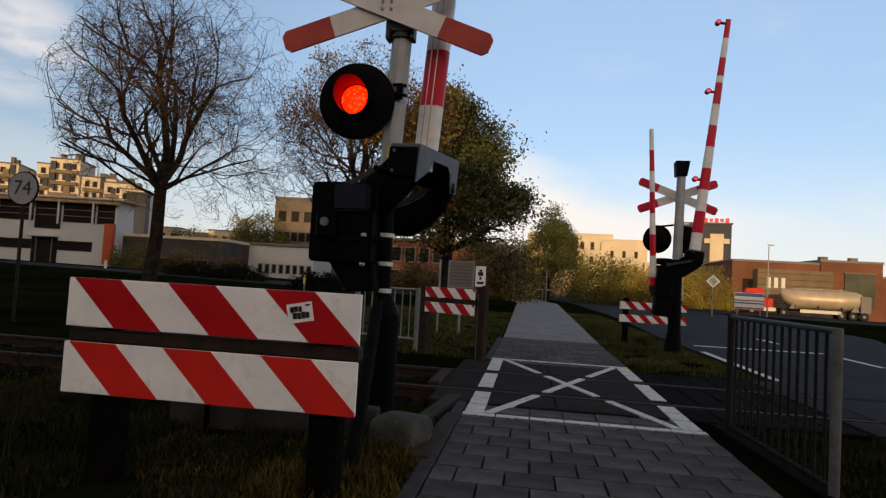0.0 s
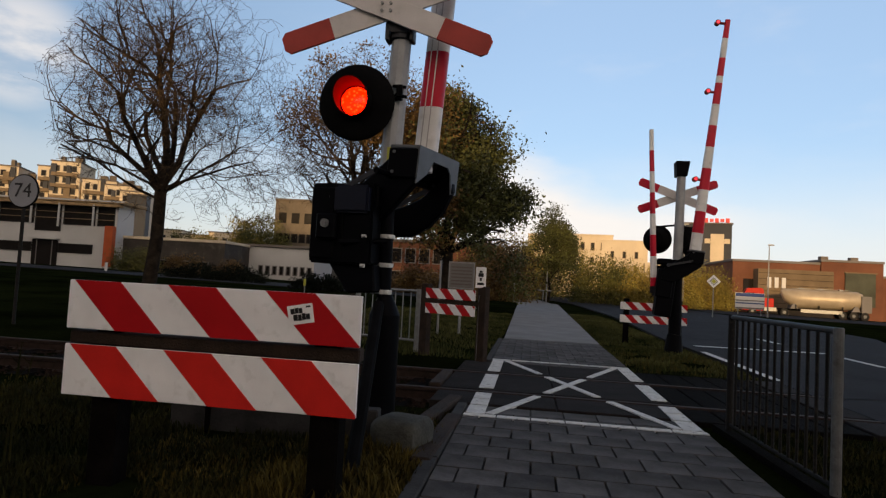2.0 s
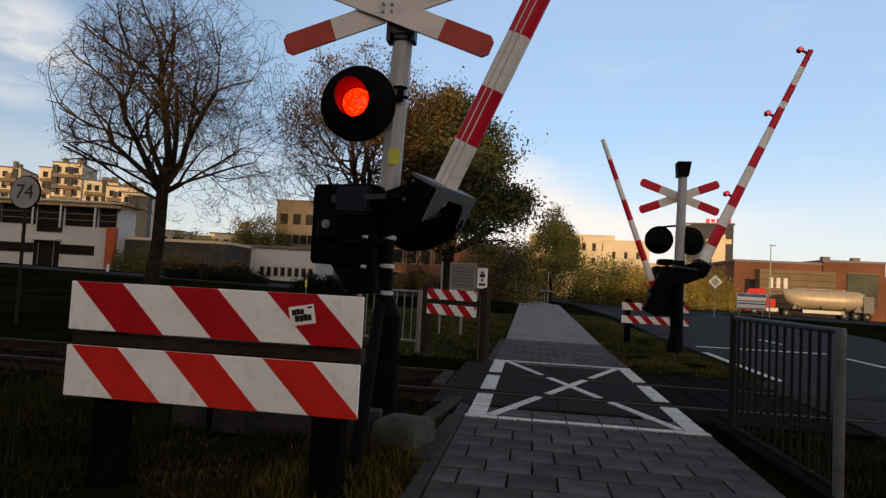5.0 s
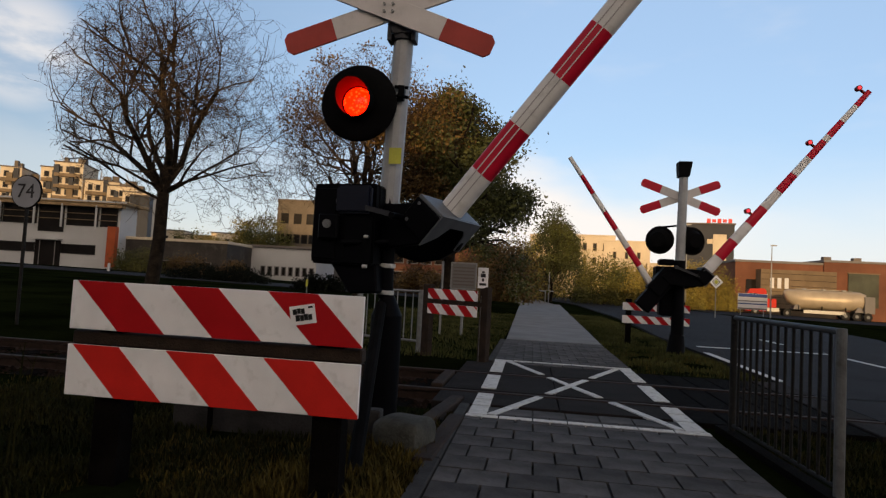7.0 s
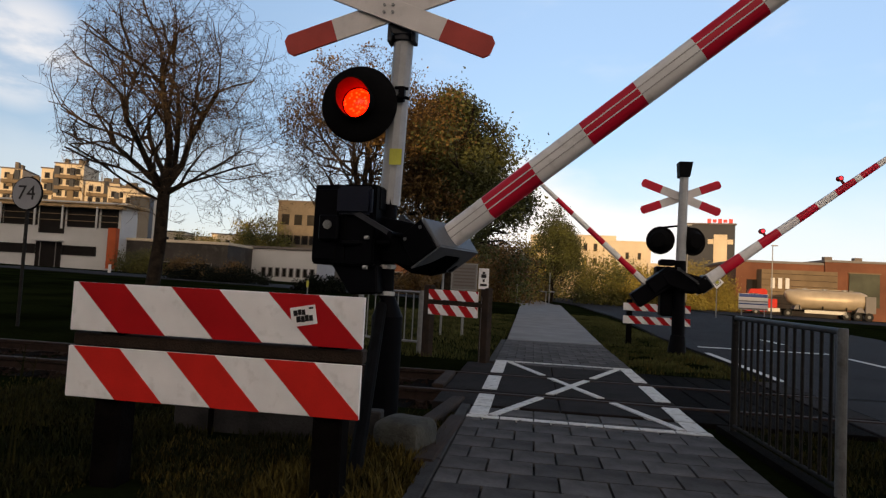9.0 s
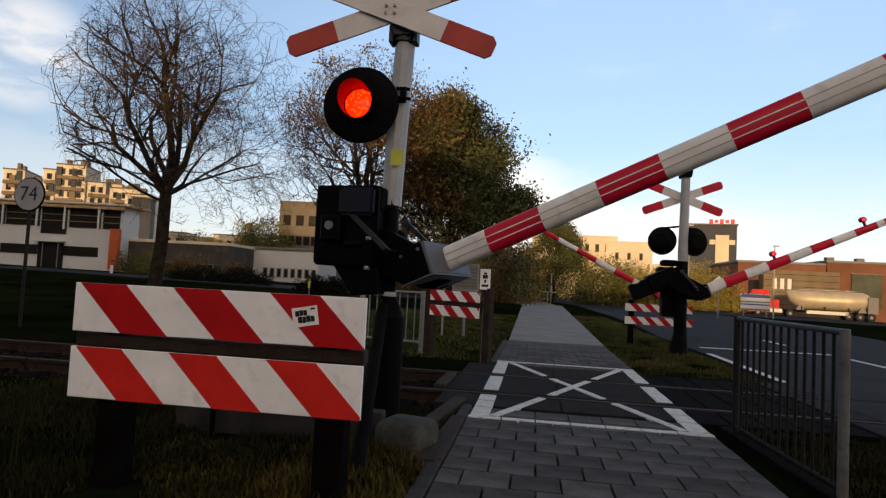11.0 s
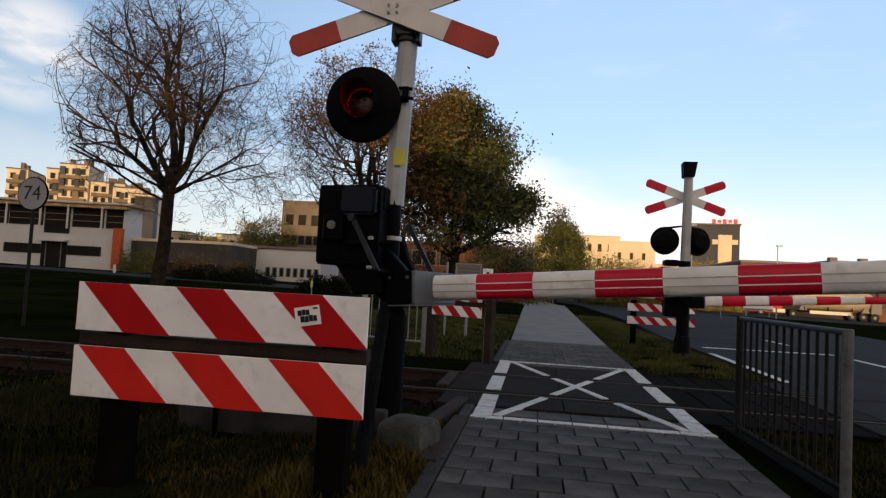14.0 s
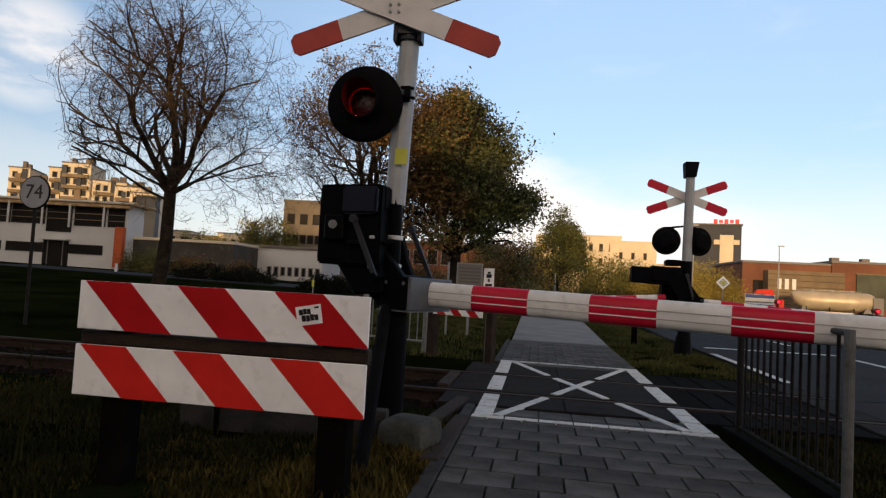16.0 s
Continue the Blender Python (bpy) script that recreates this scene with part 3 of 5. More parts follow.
# ---- barrier boards ----
def hazard_board(width, h, period, red_w, parent, z0, start=0.0, y=0.0, name="board", red="sheet_red"):
    """A white board with slanting red stripes; x from 0 to width, front at y."""
    b = B()
    slab(b, 0, width, y, y + 0.022, z0, z0 + h)
    soften(b, 0.003, 1)
    board = part(name, b, M["sheet_white"], parent)
    x = start
    lean = h * 0.98
    while x < width:
        pts = [(x, z0 + h), (x + red_w, z0 + h), (x + red_w + lean, z0), (x + lean, z0)]
        # clip at both ends of the board
        for lim, sign in ((0.0, 1), (width, -1)):
            clipped = []
            for i in range(len(pts)):
                p, q = pts[i], pts[(i + 1) % len(pts)]
                a, c = (p[0] - lim) * sign >= 0, (q[0] - lim) * sign >= 0
                if a:
                    clipped.append(p)
                if a != c:
                    k = (lim - p[0]) / (q[0] - p[0])
                    clipped.append((lim, p[1] + k * (q[1] - p[1])))
            pts = clipped
            if len(pts) < 3:
                break
        if len(pts) >= 3:
            s = B()
            prism(s, pts, y - 0.002, y + 0.004)
            part("red_stripe", s, M[red], board, "red reflective stripe")
        x += period
    return board


barrier = thing("hazard_barrier", pose(-2.37, 3.0, 0), "red and white striped double board barrier on dark posts", "barrier", "striped barriers")
hazard_board(1.565, 0.25, 0.52, 0.258, barrier, 0.765, 0.03)
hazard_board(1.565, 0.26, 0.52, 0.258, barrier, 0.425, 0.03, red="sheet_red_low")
for x in (0.22, 1.40):
    p = B()
    slab(p, x - 0.075, x + 0.075, 0.035, 0.17, -0.1, 0.99)
    soften(p, 0.01, 1)
    part("post", p, M["timber_dark"], barrier)
p = B()
slab(p, 0.0, 1.56, 0.03, 0.12, 0.685, 0.755)
soften(p, 0.008, 1)
part("rear_rail", p, M["timber"], barrier, "mossy brown timber rail")
st = B()
slab(st, 1.195, 1.325, -0.004, -0.0025, 0.862, 0.957)
turn = Matrix.Translation((1.26, 0, 0.91)) @ Matrix.Rotation(radians(-11), 4, "Y") @ Matrix.Translation((-1.26, 0, -0.91))
st.transform(turn)
sticker = part("sticker", st, M["sheet_white"], barrier, "small white sticker with dark marks")
# unreadable print: two fat dark words and a small corner mark
for x0, x1, z0, z1 in ((1.211, 1.232, 0.914, 0.941), (1.2335, 1.252, 0.916, 0.943), (1.2535, 1.272, 0.914, 0.940), (1.222, 1.244, 0.881, 0.911), (1.2455, 1.264, 0.879, 0.909), (1.2655, 1.286, 0.881, 0.912), (1.2875, 1.307, 0.880, 0.908), (1.292, 1.315, 0.938, 0.947)):
    s = B()
    slab(s, x0, x1, -0.007, -0.0055, z0, z1)
    soften(s, 0.0006, 1)
    s.transform(turn)
    part("print_bar", s, M["ink"], sticker)

far_barrier = thing("hazard_barrier", pose(-1.60, 9.72, 0, 0, 0, -30), "small striped double board barrier on brown timber posts", "barrier", "striped barriers")
hazard_board(0.93, 0.155, 0.31, 0.155, far_barrier, 0.86, -0.05)
hazard_board(0.93, 0.155, 0.31, 0.155, far_barrier, 0.63, -0.05)
for x in (-0.06, 1.02):
    p = B()
    slab(p, x - 0.07, x + 0.07, 0.03, 0.16, -0.15, 1.08)
    soften(p, 0.012, 1)
    part("post", p, M["timber"], far_barrier)
p = B()
slab(p, -0.1, 1.05, 0.028, 0.09, 0.79, 0.845)
part("rear_rail", p, M["timber"], far_barrier)
right_barrier = thing("hazard_barrier", pose(2.03, 14.75, 0, 0, 0, -2), "striped double board barrier beside the road", "barrier", "striped barriers")
hazard_board(1.44, 0.17, 0.3, 0.15, right_barrier, 0.73, 0.1)
hazard_board(1.44, 0.17, 0.3, 0.15, right_barrier, 0.44, 0.1)
for x in (0.14, 1.28):
    p = B()
    slab(p, x - 0.06, x + 0.06, 0.03, 0.15, -0.1, 0.98)
    soften(p, 0.01, 1)
    part("post", p, M["timber_dark"], right_barrier)

# ---- the two crossing masts ----
def cross_sign(parent, y, z, span, tilt, w, lean=0.0, x=0.0, share=0.58, red="cross_red"):
    """A diagonal-cross warning sign of two boards with red ends; its centre over the origin."""
    for k, sg in enumerate((1, -1)):
        t = Matrix.Translation((x, y + (0.016 if sg > 0 else -0.016), z)) @ Matrix.Rotation(radians(sg * -tilt + lean), 4, "Y")
        half = span / 2
        b = B()
        prism(b, [(-half * share, -w / 2), (half * share, -w / 2), (half * share, w / 2), (-half * share, w / 2)], -0.012, 0.012)
        b.transform(t)
        soften(b, 0.003, 1)
        arm = part("cross_board", b, M["cross_white"], parent, "white cross board with red ends")
        for e in (-1, 1):
            r = B()
            x0, x1, c = e * half * share, e * half, w * 0.22
            prism(r, [(x0, -w / 2), (x1 - e * c, -w / 2), (x1, -w / 2 + c), (x1, w / 2 - c), (x1 - e * c, w / 2), (x0, w / 2)], -0.012, 0.012)
            r.transform(t)
            soften(r, 0.003, 1)
            part("red_end", r, M[red], arm, "red board end")
            for q in (-1, 1):
                s = B()
                rod(s, (e * 0.035, -0.012, q * 0.0), (e * 0.035, -0.03, q * 0.0), 0.012, n=8)
                s.transform(Matrix.Translation((x, y - 0.016, z + 0.03 * q)))
                if sg < 0:
                    part("bolt", s, M["galv"], arm)
                else:
                    s.free()


def signal_lamp(mast, x, y, z, rz, lit, size=1.0):
    """A round black backing board with a hooded lamp; returns the lens, which turns."""
    t = Matrix.Translation((x, y, z)) @ Matrix.Rotation(radians(rz), 4, "Z") @ Matrix.Scale(size, 4)
    b = B()
    outer, inner = 0.312, 0.12
    rings = [(inner, -0.01), (0.18, -0.02), (0.28, -0.005), (outer, 0.02), (outer, 0.035), (0.25, 0.05), (0.16, 0.2), (0.02, 0.22), (0.0005, 0.221)]
    prev = None
    for r, d in rings:
        ring = [b.verts.new((r * math.cos(a * math.tau / 40), d, r * math.sin(a * math.tau / 40))) for a in range(40)]
        if prev:
            for i in range(40):
                b.faces.new((prev[i], prev[(i + 1) % 40], ring[(i + 1) % 40], ring[i]))
        prev = ring
    b.transform(t)
    board = part("backing_board", b, M["black_matt"], mast, "round black lamp backing board", True)
    h = B()
    n = 32
    rows = []
    for r, d in ((0.138, 0.0), (0.142, -1.0), (0.136, -1.0), (0.120, 0.3)):
        ring = []
        for a in range(n):
            c = a * math.tau / n
            long = 0.17 + 0.07 * math.sin(c)
            ring.append(h.verts.new((r * math.cos(c), d * long if d < 0 else d * 0.5, r * math.sin(c))))
        rows.append(ring)
    for k in range(3):
        for i in range(n):
            f = h.faces.new((rows[k][i], rows[k][(i + 1) % n], rows[k + 1][(i + 1) % n], rows[k + 1][i]))
            f.material_index = 1 if k == 2 else 0
    h.transform(t)
    part("hood", h, [M["black_matt"], M["hood_glow_tint"]], board, "black lamp hood, inside tinted red for the lamp's glow", True)
    if not lit:
        return None
    g = B()
    disc = [(0.1193, -0.004), (0.09, -0.016), (0.0005, -0.02)]
    for side in (1, -1):
        prev = None
        for r, d in disc:
            ring = [g.verts.new((r * math.cos(a * math.tau / 28), d * side, r * math.sin(a * math.tau / 28))) for a in range(28)]
            if prev:
                for i in range(28):
                    f = g.faces.new((prev[i], prev[(i + 1) % 28], ring[(i + 1) % 28], ring[i]))
                    f.material_index = 0 if side > 0 else 1
            prev = ring
    lens = part("lens", g, [M["lens_lit"], M["lens_off"]], mast, "round red flashing lamp lens", True)
    return lens


MX, MY = -1.15, 5.0
near_mast = thing("crossing_mast", pose(MX, MY, 0), "level crossing mast with warning cross and flashing red lamp", "crossing signal", "crossing masts")
b = B()
rod(b, (0, 0, -0.1), (0, 0, 0.82), 0.125, n=20)
part("base_post", b, M["black"], near_mast, "thick black base post", True)
b = B()
rod(b, (0, 0, 0.82), (0, 0, 0.98), 0.125, 0.055, n=20)
part("shoulder", b, M["black"], near_mast, "", True)
b = B()
rod(b, (-0.02, 0, 0.96), (-0.03, 0, 1.78), 0.06, n=18)
part("lower_pole", b, M["black"], near_mast, "dark lower pole", True)
b = B()
rod(b, (-0.04, 0.02, 1.72), (0.015, 0.0, 3.22), 0.085, 0.08, n=10)
part("upper_pole", b, M["mast"], near_mast, "grey upper pole")
for z in (0.985, 1.2, 1.43):
    b = B()
    rod(b, (-0.022, 0, z), (-0.022, 0, z + 0.035), 0.07, n=18)
    soften(b, 0.004, 1)
    part("clamp", b, M["chrome"], near_mast, "shiny steel clamp")
    b = B()
    box(b, (-0.115, -0.02, z + 0.018), (0.03, 0.05, 0.035))
    soften(b, 0.008, 1)
    part("clamp_bolt", b, M["chrome"], near_mast)
b = B()
box(b, (0.012, -0.087, 2.1), (0.1, 0.004, 0.13))
part("yellow_tag", b, M["yellow"], near_mast, "small faded yellow tag")
b = B()
rod(b, (0.01, 0.0, 3.06), (0.01, 0.0, 3.12), 0.1, n=10)
box(b, (-0.095, -0.03, 3.12), (0.035, 0.12, 0.15))
box(b, (0.105, -0.03, 3.12), (0.035, 0.12, 0.15))
prism(b, [(-0.11, 3.2), (0.12, 3.2), (0.075, 3.1), (-0.065, 3.1)], -0.105, -0.085)
soften(b, 0.006, 1)
part("cross_bracket", b, M["strut"], near_mast, "grey bracket holding the cross")
cross_sign(near_mast, -0.13, 3.285, 1.82, 20.2, 0.185, 1.0, -0.095, 0.53)
near_lens = signal_lamp(near_mast, -0.305, -0.14, 2.515, 0, True)
b = B()
rod(b, (-0.2, -0.06, 2.56), (0.06, -0.09, 2.56), 0.018, n=8)
box(b, (0.04, -0.1, 2.62), (0.05, 0.05, 0.09))
rod(b, (-0.02, -0.1, 2.66), (0.09, -0.1, 2.65), 0.014, n=8)
rod(b, (0.0, -0.1, 2.59), (0.1, -0.1, 2.57), 0.014, n=8)
part("lamp_arm", b, M["black"], near_mast)
b = B()
rod(b, (0.07, -0.05, 0.88), (0.085, -0.09, 0.55), 0.006, n=6)
part("cable", b, M["black_matt"], near_mast)
stay = B()
rod(stay, (-0.03, -0.1, 0.9), (0.2, -1.5, -0.05), 0.045, n=10)
part("stay", stay, M["black_matt"], near_mast, "slanting black stay tube")
f = B()
bmesh.ops.create_uvsphere(f, u_segments=28, v_segments=16, radius=1)
for vtx in f.verts:   # a block worn round
    c = [math.copysign(abs(k) ** 0.42, k) for k in vtx.co]
    bump = 1 + 0.05 * noise.noise(vtx.co * 2.1)
    vtx.co = Vector((c[0] * 0.185 * bump, c[1] * 0.18 * bump, c[2] * 0.165 * bump))
f.transform(Matrix.Translation((0.2, -0.68, 0.02)) @ Matrix.Rotation(radians(-14), 4, "Z"))
footing = part("concrete_block", f, M["block"], smooth=True, m=pose(MX + 0.13, MY - 0.02, 0))
tagged(footing, "low rounded concrete block at the foot of the mast", "concrete block")
w = B()
box(w, (-1.75, 4.35, 0.03), (1.5, 0.12, 0.34), rz=2)
soften(w, 0.01, 1)
tagged(part("retaining_slab", w, M["kerb"]), "low grey concrete retaining slab in the grass", "concrete slab")
w = B()
rod(w, (-2.19, 4.22, -0.05), (-2.19, 4.22, 0.27), 0.02, n=8)
tagged(part("marker_stake", w, M["timber_dark"]), "small dark stake before the slab", "stake")

# drive box of the near barrier
PIV = Vector((-1.464, 5.336, 1.558))
drive = thing("barrier_drive", pose(-1.48, 4.97, 0, 0, 0, -10), "black barrier drive cabinet bolted to the mast", "barrier drive", "barrier drives")
b = B()
box(b, (0.0, 0.02, 1.53), (0.54, 0.34, 0.64))
soften(b, 0.015, 2)
body = part("cabinet", b, M["black"], drive)
for x in (-0.06, 0.02):
    q = B()
    box(q, (x, -0.155, 1.55), (0.012, 0.012, 0.6))
    part("door_seam", q, M["black_matt"], body)
q = B()
box(q, (-0.16, -0.158, 1.53), (0.2, 0.014, 0.56))
soften(q, 0.005, 1)
part("door", q, M["black"], body)
q = B()
rod(q, (-0.1, -0.22, 1.52), (-0.1, -0.24, 1.52), 0.034, n=16)
rod(q, (-0.1, -0.238, 1.52), (-0.1, -0.25, 1.52), 0.018, n=12)
part("lock", q, M["galv"], body, "round steel lock")
b = B()
prism(b, [(-0.12, 1.22), (0.28, 1.22), (0.3, 1.0), (0.06, 0.98)], -0.1, 0.16)
soften(b, 0.012, 1)
part("lower_housing", b, M["black"], drive)
b = B()
box(b, (0.2, 0.02, 1.75), (0.16, 0.24, 0.2))
soften(b, 0.02, 1)
part("cover", b, M["black"], drive)
b = B()
box(b, (-0.1, -0.19, 1.5), (0.17, 0.06, 0.2))
soften(b, 0.012, 1)
part("lock_box", b, M["black"], drive, "raised black lock box")
b = B()
box(b, (0.1, -0.17, 1.72), (0.3, 0.07, 0.22))
soften(b, 0.02, 2)
part("top_cover", b, M["blue_black"], drive, "dark blue-black top cover")
b = B()
rod(b, (0.02, -0.2, 1.38), (0.36, -0.05, 1.4), 0.02, n=8)
part("conduit", b, M["black"], drive)
for z in (1.43, 1.2):
    b = B()
    rod(b, (0.2, -0.17, z), (0.235, -0.17, z), 0.014, n=10)
    part("clamp_bolt", b, M["chrome"], drive, "shiny steel clamp")
b = B()
rod(b, (-0.02, -0.1, 1.56), (-0.02, 0.66, 1.56), 0.05, n=16)
part("shaft", b, M["black"], drive, "", True)

# ---- barrier booms ----
def tube(bm, x0, x1, w0, h0, w1, h1, z, n=20, power=2.6):
    """A rounded hollow-looking profile along x."""
    def ring(x, w, h):
        out = []
        for i in range(n):
            a = i * math.tau / n
            c, s = math.cos(a), math.sin(a)
            out.append(bm.verts.new((x, w / 2 * math.copysign(abs(c) ** (2 / power), c), z + h / 2 * math.copysign(abs(s) ** (2 / power), s))))
        return out
    p, q = ring(x0, w0, h0), ring(x1, w1, h1)
    bm.faces.new(p[::-1])
    bm.faces.new(q)
    for i in range(n):
        bm.faces.new((p[i], p[(i + 1) % n], q[(i + 1) % n], q[i]))


def barrier_boom(name, label, bands, size0, size1, drop, root, bracket=True, pins=True, w=0.35):
    """A boom about its turning axle: bands of (x0, x1, colour), lying `drop` below the axle when level."""
    boom = thing(name, pose(0, 0, 0), label, "barrier boom", "barrier booms")
    lo, hi = bands[0][0], bands[-1][1]

    def size(x):
        k = (x - lo) / (hi - lo)
        return [a + (b - a) * k for a, b in zip(size0, size1)]
    for x0, x1, red in bands:
        b = B()
        (w0, h0), (w1, h1) = size(x0), size(x1)
        tube(b, x0, x1, w0, h0, w1, h1, -drop)
        seg = part("red_band" if red else "white_band", b, M["boom_red"] if red else M["boom_white"], boom, "red reflective band" if red else "off-white band", True)
        if pins:
            for k in (0.12, -0.16):
                s = B()
                side = (w0 + w1) / 4
                h = (h0 + h1) / 2
                box(s, ((x0 + x1) / 2, -side * 0.985, -drop + h * k), (x1 - x0 - 0.004, 0.006, 0.008))
                part("pinstripe", s, M["boom_white"] if red else M["boom_line"], seg, "thin lengthwise line")
    if bracket:
        h = 0.13
        b = B()
        slab(b, root - 0.03, root, -w, w, -drop - h, -drop + h)
        soften(b, 0.006, 1)
        plate = part("end_plate", b, M["bracket"], boom, "grey steel end plate")
        for y in (-w, w):
            c = B()
            slab(c, root - 0.26, root - 0.032, y - 0.012, y + 0.012, -drop - h, -drop + h)
            soften(c, 0.006, 1)
            cheek = part("cheek", c, M["black"], boom, "black steel cheek plate")
            for dx in (-0.22, -0.06):
                q = B()
                rod(q, (root + dx, y - 0.02, -drop + 0.08), (root + dx, y + 0.02, -drop + 0.08), 0.014, n=8)
                part("bolt", q, M["bracket"], cheek)
        c = B()
        arch = [(-w, root - 0.3), (-w, root - 0.002), (w, root - 0.002), (w, root - 0.3), (w - 0.1, root - 0.3), (w - 0.14, root - 0.14), (w - 0.2, root - 0.09), (-w + 0.24, root - 0.09), (-w + 0.16, root - 0.2)]
        a = [c.verts.new((x, y, -drop - h - 0.014)) for y, x in arch]
        b = [c.verts.new((x, y, -drop - h - 0.002)) for y, x in arch]
        c.faces.new(a)
        c.faces.new(b[::-1])
        for i in range(len(a)):
            j = (i + 1) % len(a)
            c.faces.new((a[j], a[i], b[i], b[j]))
        part("arch_plate", c, M["bracket"], boom, "grey arched bottom plate")
        c = B()
        prism(c, [(-0.12, 0.1), (0.12, 0.06), (root - 0.06, -drop + 0.1), (root - 0.08, -drop - 0.1), (root - 0.3, -drop - 0.12), (0.02, -0.36), (-0.14, -0.12)], -w + 0.02, -w + 0.09)
        soften(c, 0.012, 1)
        part("front_arm", c, M["black"], boom, "broad black lifting arm")
        c = B()
        slab(c, root - 0.25, root - 0.035, -w + 0.014, w - 0.014, -drop + h - 0.025, -drop + h)
        part("web", c, M["black"], boom)
        c = B()
        tube(c, root - 0.16, root - 0.032, 0.1, 0.15, 0.1, 0.15, -drop)
        part("boom_root", c, M["boom_white"], boom, "", True)
        for y in (-w * 1.46, w * 1.12):
            a = B()
            p, q = Vector((0.18, y, 0.02)), Vector((root - 0.24, y, -drop + 0.13))
            d = q - p
            ang = math.degrees(math.atan2(d.z, d.x))
            box(a, (0, 0, 0), (d.length + 0.03, 0.02, 0.04), Matrix.Translation((p + q) / 2) @ Matrix.Rotation(radians(-ang), 4, "Y"))
            rod(a, p - Vector((0, 0.02, 0)), p + Vector((0, 0.02, 0)), 0.035, n=12)
            part("strut", a, M["strut"], boom, "thin dark grey strut")
        a = B()
        rod(a, (root - 0.24, -w * 1.5, -drop + 0.12), (root - 0.24, w * 1.16, -drop + 0.12), 0.025, n=10)
        part("cross_bar", a, M["black"], boom)
        a = B()
        swan = [(-0.06, -0.1), (-0.05, -0.32), (0.05, -0.5), (0.2, -0.63), (0.38, -0.7), (0.5, -0.68), (root - 0.03, -drop - 0.1), (root - 0.2, -drop - 0.02), (0.4, -0.5), (0.3, -0.4), (0.23, -0.26), (0.16, -0.05)]
        sc = drop / 0.544
        prism(a, [(x, z * sc) for x, z in swan], w - 0.1, w - 0.03)
        soften(a, 0.012, 1)
        part("swan_neck", a, M["black"], boom, "thick curved black arm")
    return boom


L = 0.465
near_bands = [(0.65, 1.032, False)] + [(1.032 + L * k, 1.032 + L * (k + 1), k % 2 == 0) for k in range(7)]
near_boom = barrier_boom("barrier_boom", "red and white barrier boom lowering across the footpath", near_bands, (0.13, 0.205), (0.12, 0.198), 0.54, 0.65)
far_bands = [(0.55, 0.9, False)] + [(0.9 + 0.43 * k, 0.9 + 0.43 * (k + 1), k % 2 == 0) for k in range(7)] + [(3.91, 4.05, False), (4.05, 4.42, True), (4.42, 4.82, False), (4.82, 5.2, True)]
road_boom = barrier_boom("barrier_boom", "long tapering red and white boom over the road", far_bands, (0.14, 0.22), (0.08, 0.1), 0.5, 0.55, pins=False, w=0.2)
b = B()
slab(b, -0.82, -0.1, -0.12, 0.12, -0.2, 0.12)
slab(b, -0.45, 0.1, -0.16, 0.16, -0.14, 0.16)
soften(b, 0.02, 1)
part("counterweight", b, M["black"], road_boom, "black counterweight box")
for x, m, r in ((5.12, "lamp_red", 0.04), (3.72, "lamp_red", 0.04), (1.95, "lamp_red", 0.04)):
    b = B()
    rod(b, (x, 0, -0.5), (x, 0, -0.32), 0.028, n=8)
    rod(b, (x, -0.05, -0.31), (x, 0.05, -0.31), r + 0.012, n=14)
    lamp = part("boom_lamp", b, M["lamp_body"], road_boom, "small red boom lamp")
    q = B()
    rod(q, (x, -0.058, -0.31), (x, -0.046, -0.31), r * 0.8, n=14)
    part("lens", q, M[m], lamp, "glowing lens")
short_bands = [(0.08, 0.25, True)] + [(-0.17 + 0.42 * k, -0.17 + 0.42 * (k + 1), k % 2 == 0) for k in range(1, 8)]
path_boom = barrier_boom("barrier_boom", "short thin red and white boom over the far path side", short_bands, (0.1, 0.13), (0.07, 0.08), 0.12, 0.25, False, False)

FX, FY = 2.84, 13.0
far_mast = thing("crossing_mast", pose(FX, FY, 0), "crossing mast seen from behind, with cross and two lamps", "crossing signal", "crossing masts")
b = B()
rod(b, (0, 0, -0.1), (0, 0, 0.9), 0.125, 0.12, n=18)
rod(b, (-0.02, 0, -0.1), (0, 0, 0.34), 0.19, 0.14, n=18)
part("base_post", b, M["black"], far_mast, "thick black base post", True)
b = B()
rod(b, (0, 0, 0.85), (0.01, 0, 1.8), 0.115, 0.11, n=14)
part("lower_pole", b, M["black"], far_mast, "black lower pole", True)
b = B()
rod(b, (0.01, 0, 1.8), (0.03, 0, 3.5), 0.095, 0.085, n=10)
part("upper_pole", b, M["mast"], far_mast, "grey mast pole")
b = B()
prism(b, [(-0.08, 3.46), (0.12, 3.46), (0.17, 3.76), (-0.1, 3.76)], -0.12, 0.14)
soften(b, 0.01, 1)
part("bell_housing", b, M["black"], far_mast, "flared black bell housing")
cross_sign(far_mast, 0.13, 3.08, 1.62, 21, 0.165, share=0.5, red="boom_red")
for x, rz in ((-0.36, 155), (0.24, 200)):
    signal_lamp(far_mast, x, 0.12, 2.2, rz, False, 0.9)
    b = B()
    rod(b, (x * 0.9, 0.1, 2.46), (0, 0.02, 2.5), 0.02, n=8)
    part("lamp_arm", b, M["black"], far_mast)
far_drive = thing("barrier_drive", pose(2.66, 13.0, 0), "black barrier drive cabinet on the far mast", "barrier drive", "barrier drives")
b = B()
box(b, (0.0, 0.22, 1.4), (0.5, 0.34, 0.56))
soften(b, 0.02, 1)
part("cabinet", b, M["black"], far_drive)
b = B()
box(b, (0.05, 0.18, 0.95), (0.42, 0.3, 0.5))
soften(b, 0.03, 1)
